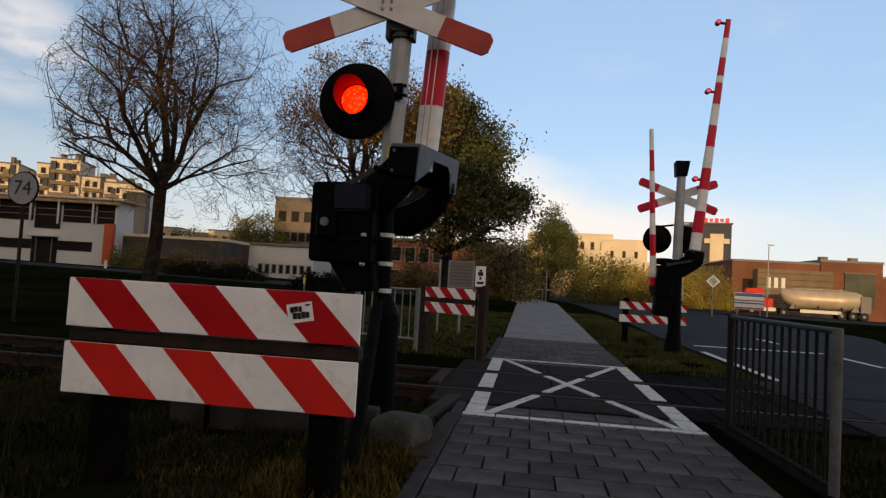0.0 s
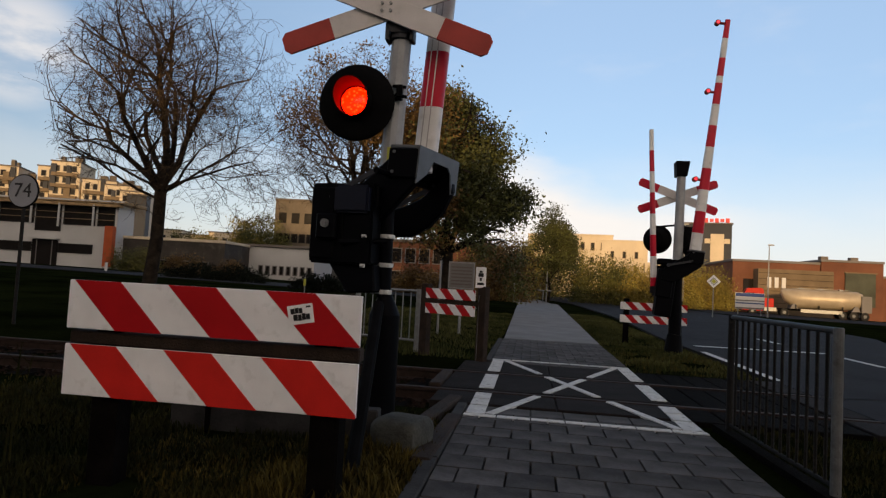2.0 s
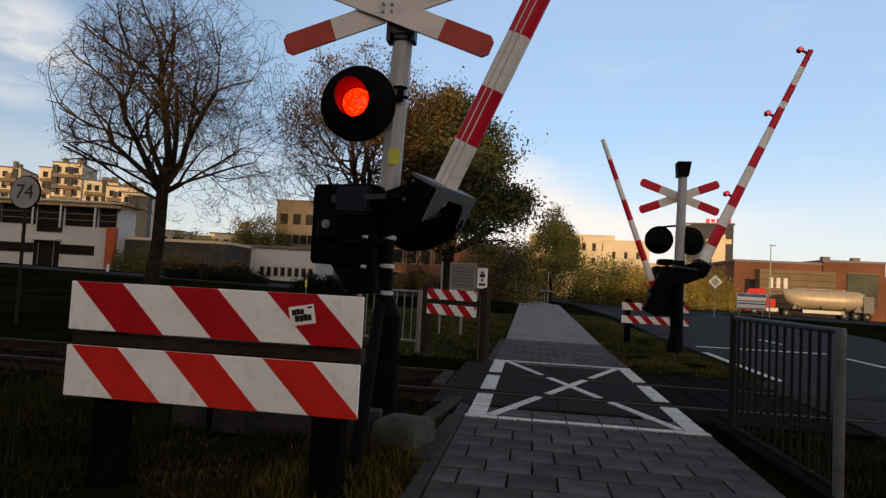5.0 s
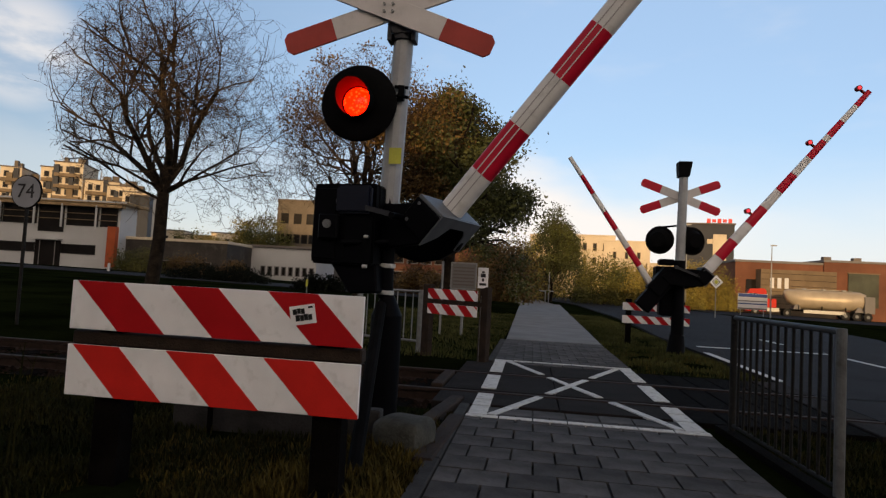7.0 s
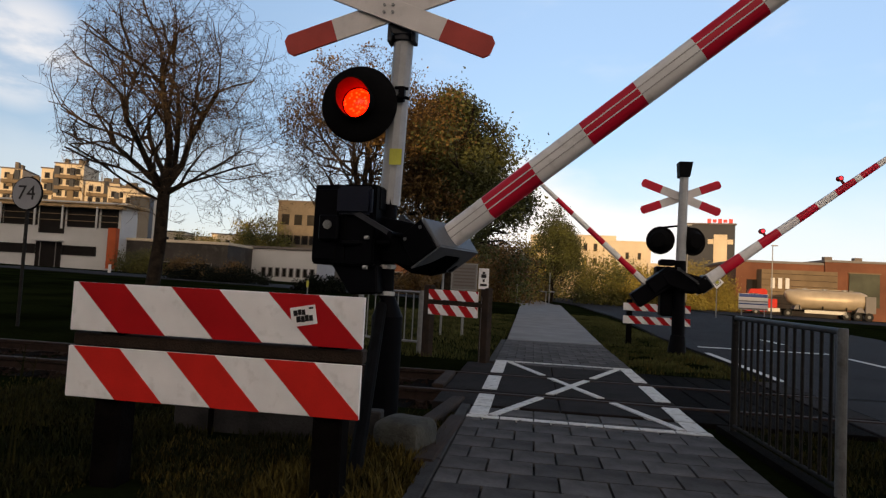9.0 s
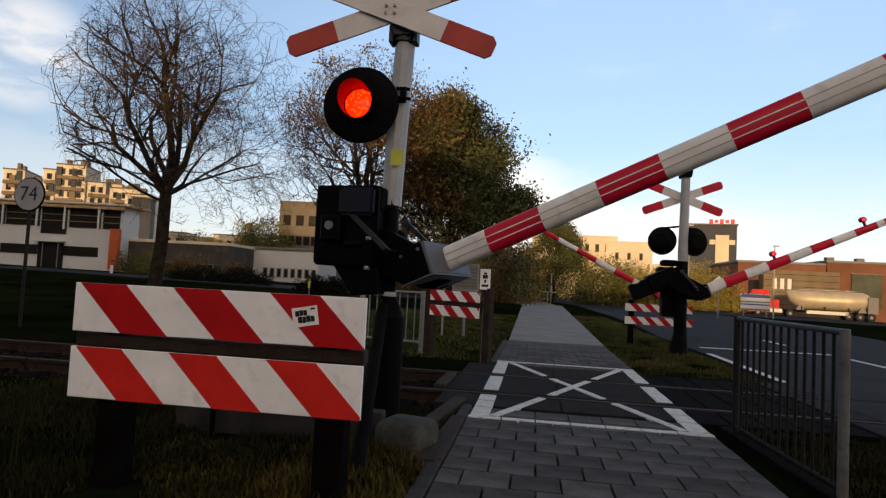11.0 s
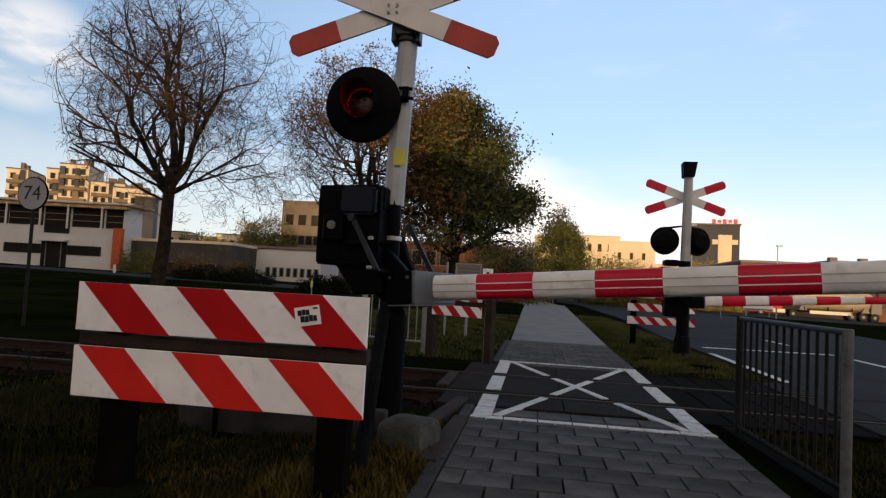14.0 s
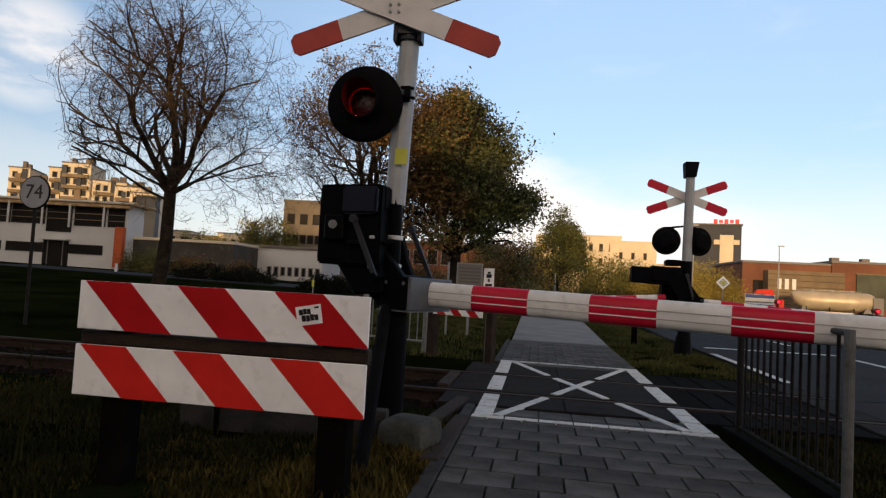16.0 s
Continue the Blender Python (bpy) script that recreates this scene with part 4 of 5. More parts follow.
part("lower_housing", b, M["black"], far_drive)
b = B()
box(b, (-0.05, 0.1, 1.76), (0.3, 0.3, 0.12))
soften(b, 0.03, 1)
part("cover", b, M["black"], far_drive)

# ---- railing beside the path ----
railing = thing("pedestrian_railing", pose(1.785, 3.98, 0, 0, 0, 2.9), "dark steel pedestrian railing with upright bars", "railing", "railings")
LR = 1.68
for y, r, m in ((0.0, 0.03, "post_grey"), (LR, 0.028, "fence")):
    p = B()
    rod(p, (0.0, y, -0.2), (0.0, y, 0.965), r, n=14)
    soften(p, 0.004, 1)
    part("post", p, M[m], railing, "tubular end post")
for z, r in ((0.945, 0.02), (0.05, 0.014)):
    p = B()
    rod(p, (0, 0, z), (0, LR, z), r, n=10)
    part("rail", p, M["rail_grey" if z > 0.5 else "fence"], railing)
for i in range(1, 14):
    y = LR * i / 14
    p = B()
    rod(p, (0, y, 0.05), (0, y, 0.945), 0.011, n=6)
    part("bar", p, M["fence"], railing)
b = B()
box(b, (1.72, 4.85, -0.05), (0.1, 2.0, 0.11), rz=2.9)
tagged(part("railing_kerb", b, M["timber_dark"]), "dark low kerb under the railing", "kerb")
back_rail = thing("pedestrian_railing", pose(-1.78, 10.15, 0, 0, 0, 160), "pale galvanised railing beside the far barrier", "railing", "railings")
for x in (0, 1.2):
    p = B()
    rod(p, (x, 0, -0.1), (x, 0, 0.98), 0.045, n=12)
    part("post", p, M["galv"], back_rail)
for z in (0.95, 0.15):
    p = B()
    rod(p, (0, 0, z), (1.2, 0, z), 0.02, n=8)
    part("rail", p, M["galv"], back_rail)
for i in range(1, 8):
    p = B()
    rod(p, (i * 0.15, 0, 0.15), (i * 0.15, 0, 0.95), 0.01, n=6)
    part("bar", p, M["galv"], back_rail)

# ---- signs ----
def post_sign(name, label, x, y, z, top, r=0.03, category="sign", post="galv"):
    s = thing(name, pose(x, y, z), label, category)
    p = B()
    rod(p, (0, 0, -0.1), (0, 0, top), r, n=10)
    part("post", p, M[post], s)
    return s


s = post_sign("speed_sign", "round white railway sign reading 74 on a post", -8.92, 10.0, -0.1, 2.45, post="fence")
p = B()
rod(p, (0, -0.03, 2.42), (0, -0.055, 2.42), 0.28, n=32)
disc = part("disc", p, M["sign_grey"], s, "round dull white sign face")
p = B()
rod(p, (0, -0.02, 2.42), (0, -0.045, 2.42), 0.3, n=32)
part("rim", p, M["black_matt"], s, "dark rim")
txt = bpy.data.curves.new("numeral", "FONT")
txt.body, txt.size, txt.align_x, txt.align_y, txt.extrude = "74", 0.36, "CENTER", "CENTER", 0.002
numeral = new("numeral", txt)
numeral.parent = s
numeral.matrix_basis = pose(0, -0.06, 2.42, 90)
txt.materials.append(M["ink"])
numeral["label"] = "black numerals"

s = post_sign("notice_sign", "narrow white upright notice on a brown post", -0.72, 9.28, -0.05, 1.0, 0.03)
p = B()
slab(p, -0.075, 0.075, -0.05, -0.035, 1.11, 1.41)
soften(p, 0.003, 1)
face = part("panel", p, M["sheet_white"], s)
for z0, z1, w in ((1.33, 1.36, 0.04), (1.27, 1.325, 0.075), (1.21, 1.255, 0.03), (1.15, 1.185, 0.1)):
    q = B()
    slab(q, -w / 2, w / 2, -0.0535, -0.0515, z0, z1)
    part("print_bar", q, M["ink"], face)
p = B()
rod(p, (0, -0.01, 0.9), (0, -0.01, 1.36), 0.02, n=8)
part("extension", p, M["galv"], s)
s = post_sign("info_board", "grey information board with lines of print", -1.52, 14.0, 0, 1.5, 0.03)
p = B()
slab(p, -0.27, 0.27, -0.05, -0.03, 1.02, 1.56)
soften(p, 0.004, 1)
face = part("panel", p, M["grey_wall"], s)
for i in range(6):
    q = B()
    slab(q, -0.23, 0.23, -0.054, -0.052, 1.08 + i * 0.075, 1.11 + i * 0.075)
    part("print_bar", q, M["roof"], face)
for x0, x1, z0, z1 in ((-0.29, -0.262, 0.99, 1.59), (0.262, 0.29, 0.99, 1.59), (-0.262, 0.262, 0.99, 1.018), (-0.262, 0.262, 1.562, 1.59)):
    p = B()
    slab(p, x0, x1, -0.058, -0.03, z0, z1)
    part("frame", p, M["galv"], s, "pale metal frame")
p = B()
rod(p, (-0.48, 0, -0.1), (-0.48, 0, 1.6), 0.025, n=8)
part("side_post", p, M["galv"], s)
s = post_sign("priority_sign", "diamond-shaped white and yellow priority sign on a post", 12.25, 45, land(12.25, 45), 2.4, 0.035)
for k, (r, m, y) in enumerate(((0.46, "sheet_white", -0.03), (0.27, "ink", -0.05), (0.22, "sheet_white", -0.056), (0.17, "yellow", -0.062))):
    p = B()
    c = 2.2 - land(12.25, 45)
    prism(p, [(-r, c), (0, c - r), (r, c), (0, c + r)], y - 0.006, y)
    part("panel" if k == 0 else "inset", p, M[m], s)


for x, y, h in ((-1.15, 46.0, 2.1), (1.3, 52.0, 2.5), (12.9, 58.0, 4.4)):
    post_sign("marker_post", "slim pale post standing beyond the path", x, y, land(x, y), h, 0.045, "post")
s = post_sign("bicycle_stand", "low pale bar on a post at the path's end", 1.0, 50.0, land(1.0, 50), 0.95, 0.04, "stand")
p = B()
rod(p, (-0.55, 0, 0.95), (0.65, 0, 0.97), 0.05, n=8)
part("bar", p, M["galv"], s)

# ---- trees ----
def grow(rng, p, d, length, r, level, top, segs, tips, lift, spread):
    """One limb in short bends, with side limbs; segs gets (p0, p1, r0, r1, level)."""
    n = 4 if level < 3 else 3
    step = length / n
    for i in range(n):
        wob = 0.15 + 0.035 * level
        d = (d + Vector((rng.gauss(0, wob), rng.gauss(0, wob), rng.gauss(0, wob) + lift * (0.25 if level else 0.05)))).normalized()
        q = p + d * step
        r1 = max(0.007, r * (0.88 if i < n - 1 else 0.72))
        segs.append((p, q, r, r1, level))
        p, r = q, r1
        if level < top and i >= (1 if level else n - 2):
            for _ in range(2 if level < 3 else rng.choice((1, 1, 2))):
                ang = rng.uniform(0, math.tau)
                side = d.orthogonal().normalized()
                side.rotate(Matrix.Rotation(ang, 3, d))
                nd = (d * rng.uniform(0.35, 0.8) + side * spread).normalized()
                grow(rng, p, nd, length * rng.uniform(0.5, 0.74), r * rng.uniform(0.54, 0.72), level + 1, top, segs, tips, lift, spread)
    tips.append((p, d, level))


def limbs_mesh(segs, minlevel, maxlevel, sides):
    v, f = [], []
    for p, q, r0, r1, lv in segs:
        if not minlevel <= lv <= maxlevel:
            continue
        d = (q - p).normalized()
        a = d.orthogonal().normalized()
        b = d.cross(a)
        k = len(v)
        for c, r in ((p, r0), (q, r1)):
            for i in range(sides):
                t = i * math.tau / sides
                v.append(tuple(c + a * (r * math.cos(t)) + b * (r * math.sin(t))))
        for i in range(sides):
            j = (i + 1) % sides
            f.append((k + i, k + j, k + sides + j, k + sides + i))
    return v, f


def leaf_cloud(rng, centres, count, spread, size, drop=0.0):
    v, f = [], []
    for _ in range(count):
        c = rng.choice(centres)
        p = Vector(c) + Vector((rng.gauss(0, spread), rng.gauss(0, spread), rng.gauss(0, spread * 0.8) - drop))
        a = Vector((rng.gauss(0, 1), rng.gauss(0, 1), rng.gauss(0, 1))).normalized()
        b = a.orthogonal().normalized()
        b.rotate(Matrix.Rotation(rng.random() * 6, 3, a))
        s = size * rng.uniform(0.6, 1.4)
        k = len(v)
        c2 = a.cross(b)
        for x, y in ((-0.5, 0), (0, -0.32), (0.55, 0), (0, 0.32)):
            v.append(tuple(p + b * (x * s) + c2 * (y * s)))
        f.append((k, k + 1, k + 2, k + 3))
    return v, f


def tree(name, label, x, y, trunk_h, length, r, seed, top, lift, spread, leaves=(), lean=(0, 0), twig_mat="twig", up=0.0, env=None, rough=0.3, low=0, slope=0.0, clumps=0, taper=0.0, fine=0.0, stout=0.5):
    """A tapered trunk with limbs, twigs and, if given, leaves of (count, size, material, spread, part of crown)."""
    rng = random.Random(seed)
    z = land(x, y) - 0.1
    t = thing(name, pose(x, y, z), label, "tree")
    segs, tips = [], []
    base = Vector((0, 0, 0))
    head = Vector((lean[0], lean[1], trunk_h))
    mid = head * 0.5 + Vector((0.1, 0, 0))
    segs += [(base, base.lerp(mid, 0.12), r * 1.45, r * 1.05, 0), (base.lerp(mid, 0.12), mid, r * 1.05, r * 0.92, 0), (mid, head, r * 0.92, r * 0.85, 0)]
    k = 5
    for i in range(k):
        a = i * math.tau / k + rng.uniform(-0.3, 0.3)
        out = rng.uniform(0.45, 1.0)
        d = Vector((math.cos(a) * out, math.sin(a) * out, 0.75 + up)).normalized()
        grow(rng, head, d, length * rng.uniform(0.85, 1.1), r * stout, 1, top, segs, tips, lift, spread)
    for i in range(low):
        a = (i + 0.3) * math.tau / low + rng.uniform(-0.3, 0.3)
        grow(rng, head * rng.uniform(0.86, 1.0), Vector((math.cos(a), math.sin(a), 0.42)).normalized(), length * 0.85, r * 0.22, 1, top, segs, tips, 0.0, spread)
    grow(rng, head, Vector((0.1, 0, 1)), length * 1.25, r * 0.62, 1, top, segs, tips, lift * 1.3, spread)
    if env:
        (cx, cz), (rx, rz) = env

        def inside(p):
            wide = rx * (1 - taper * max(-1, min(1, (p.z - cz) / rz)))
            return ((p.x - cx) / wide) ** 2 + (p.y / wide) ** 2 + ((p.z + slope * p.x - cz) / rz) ** 2 < 1 + rough * noise.noise(p * 0.42 + Vector((seed, 0, 0)))
        segs = [s for s in segs if s[4] == 0 or inside(s[1])]
        tips = [s for s in tips if inside(s[0])]
    extra = []
    for p, d, lv in tips if fine else ():
        if rng.random() < fine:
            a = (d + Vector((rng.gauss(0, 0.7), rng.gauss(0, 0.7), rng.gauss(0.05, 0.6)))).normalized()
            q = p + a * rng.uniform(0.2, 0.5)
            b = (a + Vector((rng.gauss(0, 0.4), rng.gauss(0, 0.4), rng.gauss(0.15, 0.35)))).normalized()
            extra += [(p, q, 0.006, 0.005, 9), (q, q + b * rng.uniform(0.15, 0.4), 0.005, 0.003, 9)]
    segs += extra
    v, f = limbs_mesh(segs, 0, 1, 8)
    ob = raw("trunk", v, f, M["bark"], t)
    ob.data.polygons.foreach_set("use_smooth", [True] * len(f))
    v, f = limbs_mesh(segs, 2, 9, 3)
    raw("branchwork", v, f, M[twig_mat], t)["label"] = "fine branching twigs"
    ends = [tuple(p) for p, d, lv in tips if lv >= top - 1]
    for i, (count, size, m, sp, keep) in enumerate(leaves):
        pts = [p for p in ends if keep(p)] or ends
        if clumps:   # leaves gather in tufts on some of the twig ends, with gaps between
            pts = rng.sample(pts, min(len(pts), clumps))
            pts = [(p[0] + rng.gauss(0, 0.3), p[1] + rng.gauss(0, 0.3), p[2] + rng.gauss(0, 0.18)) for p in pts for _ in range(5)]
        v, f = leaf_cloud(rng, pts, count, sp, size)
        raw("crown" if i == 0 else "foliage", v, f, M[m], t)
    return t


tree("bare_tree", "tall bare tree with a dark trunk and fine twigs", -16.1, 25.0, 4.5, 4.9, 0.29, 5, 6, 0.3, 0.7,
     [(1500, 0.08, "leaf_rust", 0.15, lambda p: True)], (0.25, 0), "twig", 0.9, ((1.3, 8.6), (4.9, 6.8)), 0.4, 8, fine=0.3, taper=0.2)
tree("brown_tree", "half-bare tree with brown autumn leaves", -7.6, 27.0, 3.6, 3.6, 0.26, 11, 6, 0.25, 0.66,
     [(9000, 0.1, "leaf_rust", 0.16, lambda p: p[2] > 7.4)], (0.1, 0), "twig", 0.2, ((0.3, 6.9), (4.2, 4.4)), 0.3, 4)
tree("leafy_tree", "broad tree with green and rust-coloured leaves", -4.1, 28.5, 2.6, 4.2, 0.3, 23, 5, 0.2, 0.62,
     [(46000, 0.13, "leaf_green", 0.28, lambda p: p[0] > -0.5), (34000, 0.13, "leaf_rust", 0.28, lambda p: p[0] < 0.5)], (0.3, 0), "bark", 0.2, ((-0.1, 5.9), (3.55, 4.15)), 1.1, 8, 0.5, clumps=230)
tree("young_tree", "slender young green tree beyond the path", 1.7, 60.0, 2.0, 3.2, 0.12, 8, 5, 0.5, 0.45,
     [(24000, 0.15, "leaf_green", 0.3, lambda p: True)], (0, 0), "bark", 0.5, ((0, 4.4), (2.6, 4.7)), 0.7, 5, taper=0.55)


def bush(name, label, x, y, w, d, h, m, seed, count, size, category="shrub"):
    rng = random.Random(seed)
    t = thing(name, pose(x, y, land(x, y) - 0.05), label, category)
    b = B()
    for i in range(6):
        a = rng.random() * 6.28
        rod(b, (rng.uniform(-0.3, 0.3) * w, 0, 0), (math.cos(a) * w * 0.33, math.sin(a) * d * 0.3, h * rng.uniform(0.5, 0.85)), 0.03, 0.01, n=5)
    part("stems", b, M["bark"], t)
    cs = []
    for i in range(int(14 + w * 2)):
        px, py = rng.uniform(-0.5, 0.5) * w, rng.uniform(-0.5, 0.5) * d
        top = h * rng.uniform(0.55, 1.0) * (1 - 0.5 * abs(2 * px / w) ** 3)
        for k in range(5):
            cs.append((px + rng.gauss(0, 0.2), py, top * (0.12 + 0.2 * k)))
    v, f = leaf_cloud(rng, cs, count, min(0.5, h * 0.13), size)
    raw("crown", v, f, M[m], t)
    return t


rs = random.Random(4)
for i, (x, y, w, h, m) in enumerate(((-4.4, 60, 6, 5.2, "leaf_gold"), (-1.4, 66, 5, 5.4, "leaf_rust"), (3.4, 74, 6, 6.0, "leaf_olive"), (6.6, 64, 5, 5.0, "leaf_olive"), (9.4, 70, 5, 5.2, "leaf_gold"), (11.4, 62, 4.5, 4.2, "leaf_gold"), (6, 95, 9, 8.5, "leaf_gold"), (12.4, 82, 6, 6.0, "leaf_olive"), (15.8, 74, 5, 5.0, "leaf_gold"), (19.0, 80, 6, 6, "leaf_gold"), (20.6, 78, 5, 5.2, "leaf_gold"), (27.5, 108, 9, 8.5, "leaf_gold"), (-8.6, 50, 5, 2.2, "leaf_rust"), (-5.4, 46, 4.5, 2.0, "leaf_rust"), (-1.9, 48, 3.6, 4.6, "leaf_rust"), (-3.4, 52, 4.6, 5.4, "leaf_rust"), (-1.6, 55, 3.6, 6.2, "leaf_gold"), (0.4, 90, 8, 7.4, "leaf_gold"))):
    bush("autumn_shrub", "loose golden-green autumn shrub", x, y, w, 3.0, h, m, 30 + i, 9000, 0.17)
for i, (x, y, w, h) in enumerate(((-38.6, 80, 6, 8.2), (-34.8, 81, 5.5, 9.0), (-47, 82, 7, 6.4), (-43, 80, 4, 5.6), (-36.4, 79, 4, 8.2))):
    bush("autumn_shrub", "olive and yellow bushes before the low buildings", x, y, w, 4, h, "leaf_gold" if i in (0, 3) else "leaf_olive", 60 + i, 14000, 0.2)
for i, (x, y, w, h) in enumerate(((-39.2, 58.4, 4.5, 2.6), (-34.6, 59.5, 4.2, 2.3), (-30.2, 60.5, 3.2, 1.9))):
    bush("autumn_shrub", "brownish shrub before a low wall", x, y, w, 2, h, "leaf_rust" if i else "leaf_olive", 70 + i, 5000, 0.15)
for i, (x, y, w, h) in enumerate(((-25.2, 45, 4.0, 1.3), (-21.8, 45, 4.0, 1.35), (-13.9, 40, 3.0, 1.2))):
    bush("clipped_hedge", "low dark clipped hedge beside the lawn", x, y, w, 1.2, h, "hedge", 80 + i, 5200, 0.12, "hedge")
stk = post_sign("marker_stake", "thin pale marker stake in the lawn", -9.9, 27, land(-9.9, 27), 1.0, 0.025, "stake")
p = B()
box(p, (0, -0.03, 0.75), (0.1, 0.02, 0.3))
part("panel", p, M["yellow"], stk)
bol = thing("white_bollard", pose(-35.5, 49, land(-35.5, 49)), "short white bollard before the white building", "bollard")
p = B()
rod(p, (0, 0, -0.1), (0, 0, 0.7), 0.12, 0.11, n=12)
soften(p, 0.03, 2)
part("body", p, M["car_white"], bol)

# ---- buildings ----
def house(name, label, x, y, rz, w, d, h, wall, rows=(), roof="roof", parapet=0.25, category="building", base=None, frame_mat="grey_wall"):
    """A block with a roof slab; rows of windows (z0, z1, first, last, count, share) on its front."""
    z = land(x, y) - 0.3 if base is None else base
    t = thing(name, pose(x, y, z, 0, 0, rz), label, category)
    b = B()
    slab(b, -w / 2, w / 2, 0, d, -0.5, h)
    part("wall", b, M[wall], t)
    b = B()
    slab(b, -w / 2 - parapet, w / 2 + parapet, -parapet, d + parapet, h + 0.003, h + 0.3)
    soften(b, 0.03, 1)
    part("roof", b, M[roof], t)
    for z0, z1, a, e, n, share in rows:
        pitch = (e - a) / n
        for i in range(n):
            c = a + pitch * (i + 0.5)
            ww = pitch * share
            f = B()
            for bx in ((c - ww / 2 + 0.05, 0.1, (z0 + z1) / 2, z1 - z0), (c + ww / 2 - 0.05, 0.1, (z0 + z1) / 2, z1 - z0)):
                box(f, (bx[0], -0.03, bx[2]), (bx[1], 0.1, bx[3]))
            for zz in (z0 + 0.05, z1 - 0.05):
                box(f, (c, -0.028, zz), (ww, 0.1, 0.1))
            win = part("window", f, M[frame_mat], t)
            g = B()
            box(g, (c, -0.012, (z0 + z1) / 2), (ww - 0.1, 0.02, z1 - z0 - 0.1))
            part("pane", g, M["glass"], win)
    return t


# white two-storey building with a wide eaves roof
wh = house("office_building", "white two-storey building with wide eaves and glazed upper floor", -50.6, 59, 8, 16, 3.5, 6.7, "white_wall",
           [(1.4, 2.4, -4.6, -0.6, 1, 0.97), (1.4, 2.4, 2.0, 5.7, 1, 0.97), (1.4, 2.4, -7.8, -5.0, 1, 0.95), (4.35, 6.35, -7.9, -0.6, 2, 0.97), (3.6, 6.35, -0.5, 2.2, 1, 0.98), (4.35, 6.35, 2.4, 5.75, 1, 0.98), (4.35, 6.35, 5.95, 7.75, 1, 0.98)], "soffit", 0.85, base=0.7, frame_mat="fence")
q = B()
box(q, (0.75, -0.06, 1.3), (2.6, 0.2, 2.8))
part("door", q, M["glass"], wh, "dark glazed entrance")
for dx in (-0.05, 1.55):
    q = B()
    box(q, (0.75 + dx - 0.75, -0.19, 1.3), (0.07, 0.06, 2.7))
    part("door_frame", q, M["grey_wall"], wh)
q = B()
box(q, (0.75, -0.35, 2.82), (2.9, 0.9, 0.16))
part("canopy", q, M["white_wall"], wh, "white entrance canopy")
q = B()
box(q, (7.5, -0.3, 2.3), (0.85, 0.7, 4.2))
part("orange_panel", q, M["orange"], wh, "orange wall panel")
for xx in (-4.1, -0.55, 2.3, 5.85):
    q = B()
    box(q, (xx, -0.75, 5.3), (0.16, 0.14, 2.4))
    part("column", q, M["white_wall"], wh, "slim white column")
for zz in (5.0, 5.65):
    q = B()
    box(q, (0.0, -0.09, zz), (15.4, 0.05, 0.07))
    part("glazing_bar", q, M["tan_wall"], wh)
q = B()
box(q, (0, -0.8, 6.9), (17.9, 0.12, 0.16))
part("fascia", q, M["white_wall"], wh, "pale roof fascia")
q = B()
box(q, (0, -0.42, 6.5), (17.0, 0.78, 0.3))
part("eaves_board", q, M["soffit"], wh, "brown timber eaves")
house("annex_building", "low brown-grey wing, wall coloured dark for its shade, with a pale roof edge", -38.2, 62, 5, 12.6, 8, 3.5, "shaded_dun_wall", [(0.5, 1.5, -3, 5, 4, 0.7)], "cream_wall", 0.12, base=0.5)
house("annex_building", "long low grey wall building behind bushes", -44, 94, 0, 30, 6, 5.0, "grey_wall", base=0.4)
# stepped sunlit blocks far behind
rb = random.Random(12)
for x, y, w, h in ((-139.5, 150, 5, 26.0), (-135.5, 154, 4, 23.0), (-128, 152, 7, 26.5), (-122.5, 150, 7, 27.6), (-117.5, 155, 5, 22.5), (-112.5, 150, 8, 23.0), (-106, 149, 7, 21.6), (-101.5, 148, 6, 20.0)):
    rows = [(h - 2.6 - 3.0 * i, h - 1.0 - 3.0 * i, -w / 2 + 0.4, w / 2 - 0.4, max(2, int(w / 2)), 0.62) for i in range(6)]
    blk = house("apartment_block", "sandy stepped apartment block catching the evening sun", x, y, 24 + rb.uniform(-6, 6), w, 12, h, "cream_wall", rows, base=0)
    for k in range(3):
        q = B()
        cx, hh = rb.uniform(-w / 2 + 0.6, w / 2 - 0.6), rb.uniform(0.8, 2.2)
        box(q, (cx, rb.uniform(1, 8), h + 0.3 + hh / 2), (rb.uniform(0.8, 2.2), 1.6, hh))
        part("roof_unit", q, M["stone_wall"], blk)
    # dark slabs on the front imitate the shade of recesses
    for k in range(3):
        q = B()
        box(q, (rb.uniform(-w / 2 + 0.5, w / 2 - 0.5), -0.2, h - rb.uniform(2, 9)), (rb.uniform(0.5, 1.5), 0.5, rb.uniform(3, 8)))
        part("stair_shaft", q, M["slate_wall" if k else "tan_wall"], blk, "dark slab coloured as a shaded recess")
    q = B()
    rod(q, (rb.uniform(-2, 2), 3, h), (rb.uniform(-2, 2), 3, h + rb.uniform(2.0, 4.5)), 0.14, 0.08, n=6)
    part("mast", q, M["galv"], blk, "thin roof mast")
    for k in range(3):
        q = B()
        box(q, (0, -0.45, h - 3.4 - 3.0 * k), (w * 0.9, 0.9, 0.9))
        part("balcony", q, M["tan_wall"], blk)
house("dark_tower", "narrow dark grey stair tower", -88.0, 130, 25, 4.0, 6, 17.0, "slate_wall", base=0)
for x, w, h in ((-106, 10, 12.2), (-96, 9, 11.0), (-87, 9, 12.0)):
    house("apartment_block", "distant low sandy block", x, 170, 15, w, 10, h, "cream_wall", [(h - 3, h - 1.5, -w / 2 + 0.5, w / 2 - 0.5, 3, 0.5)], base=0)
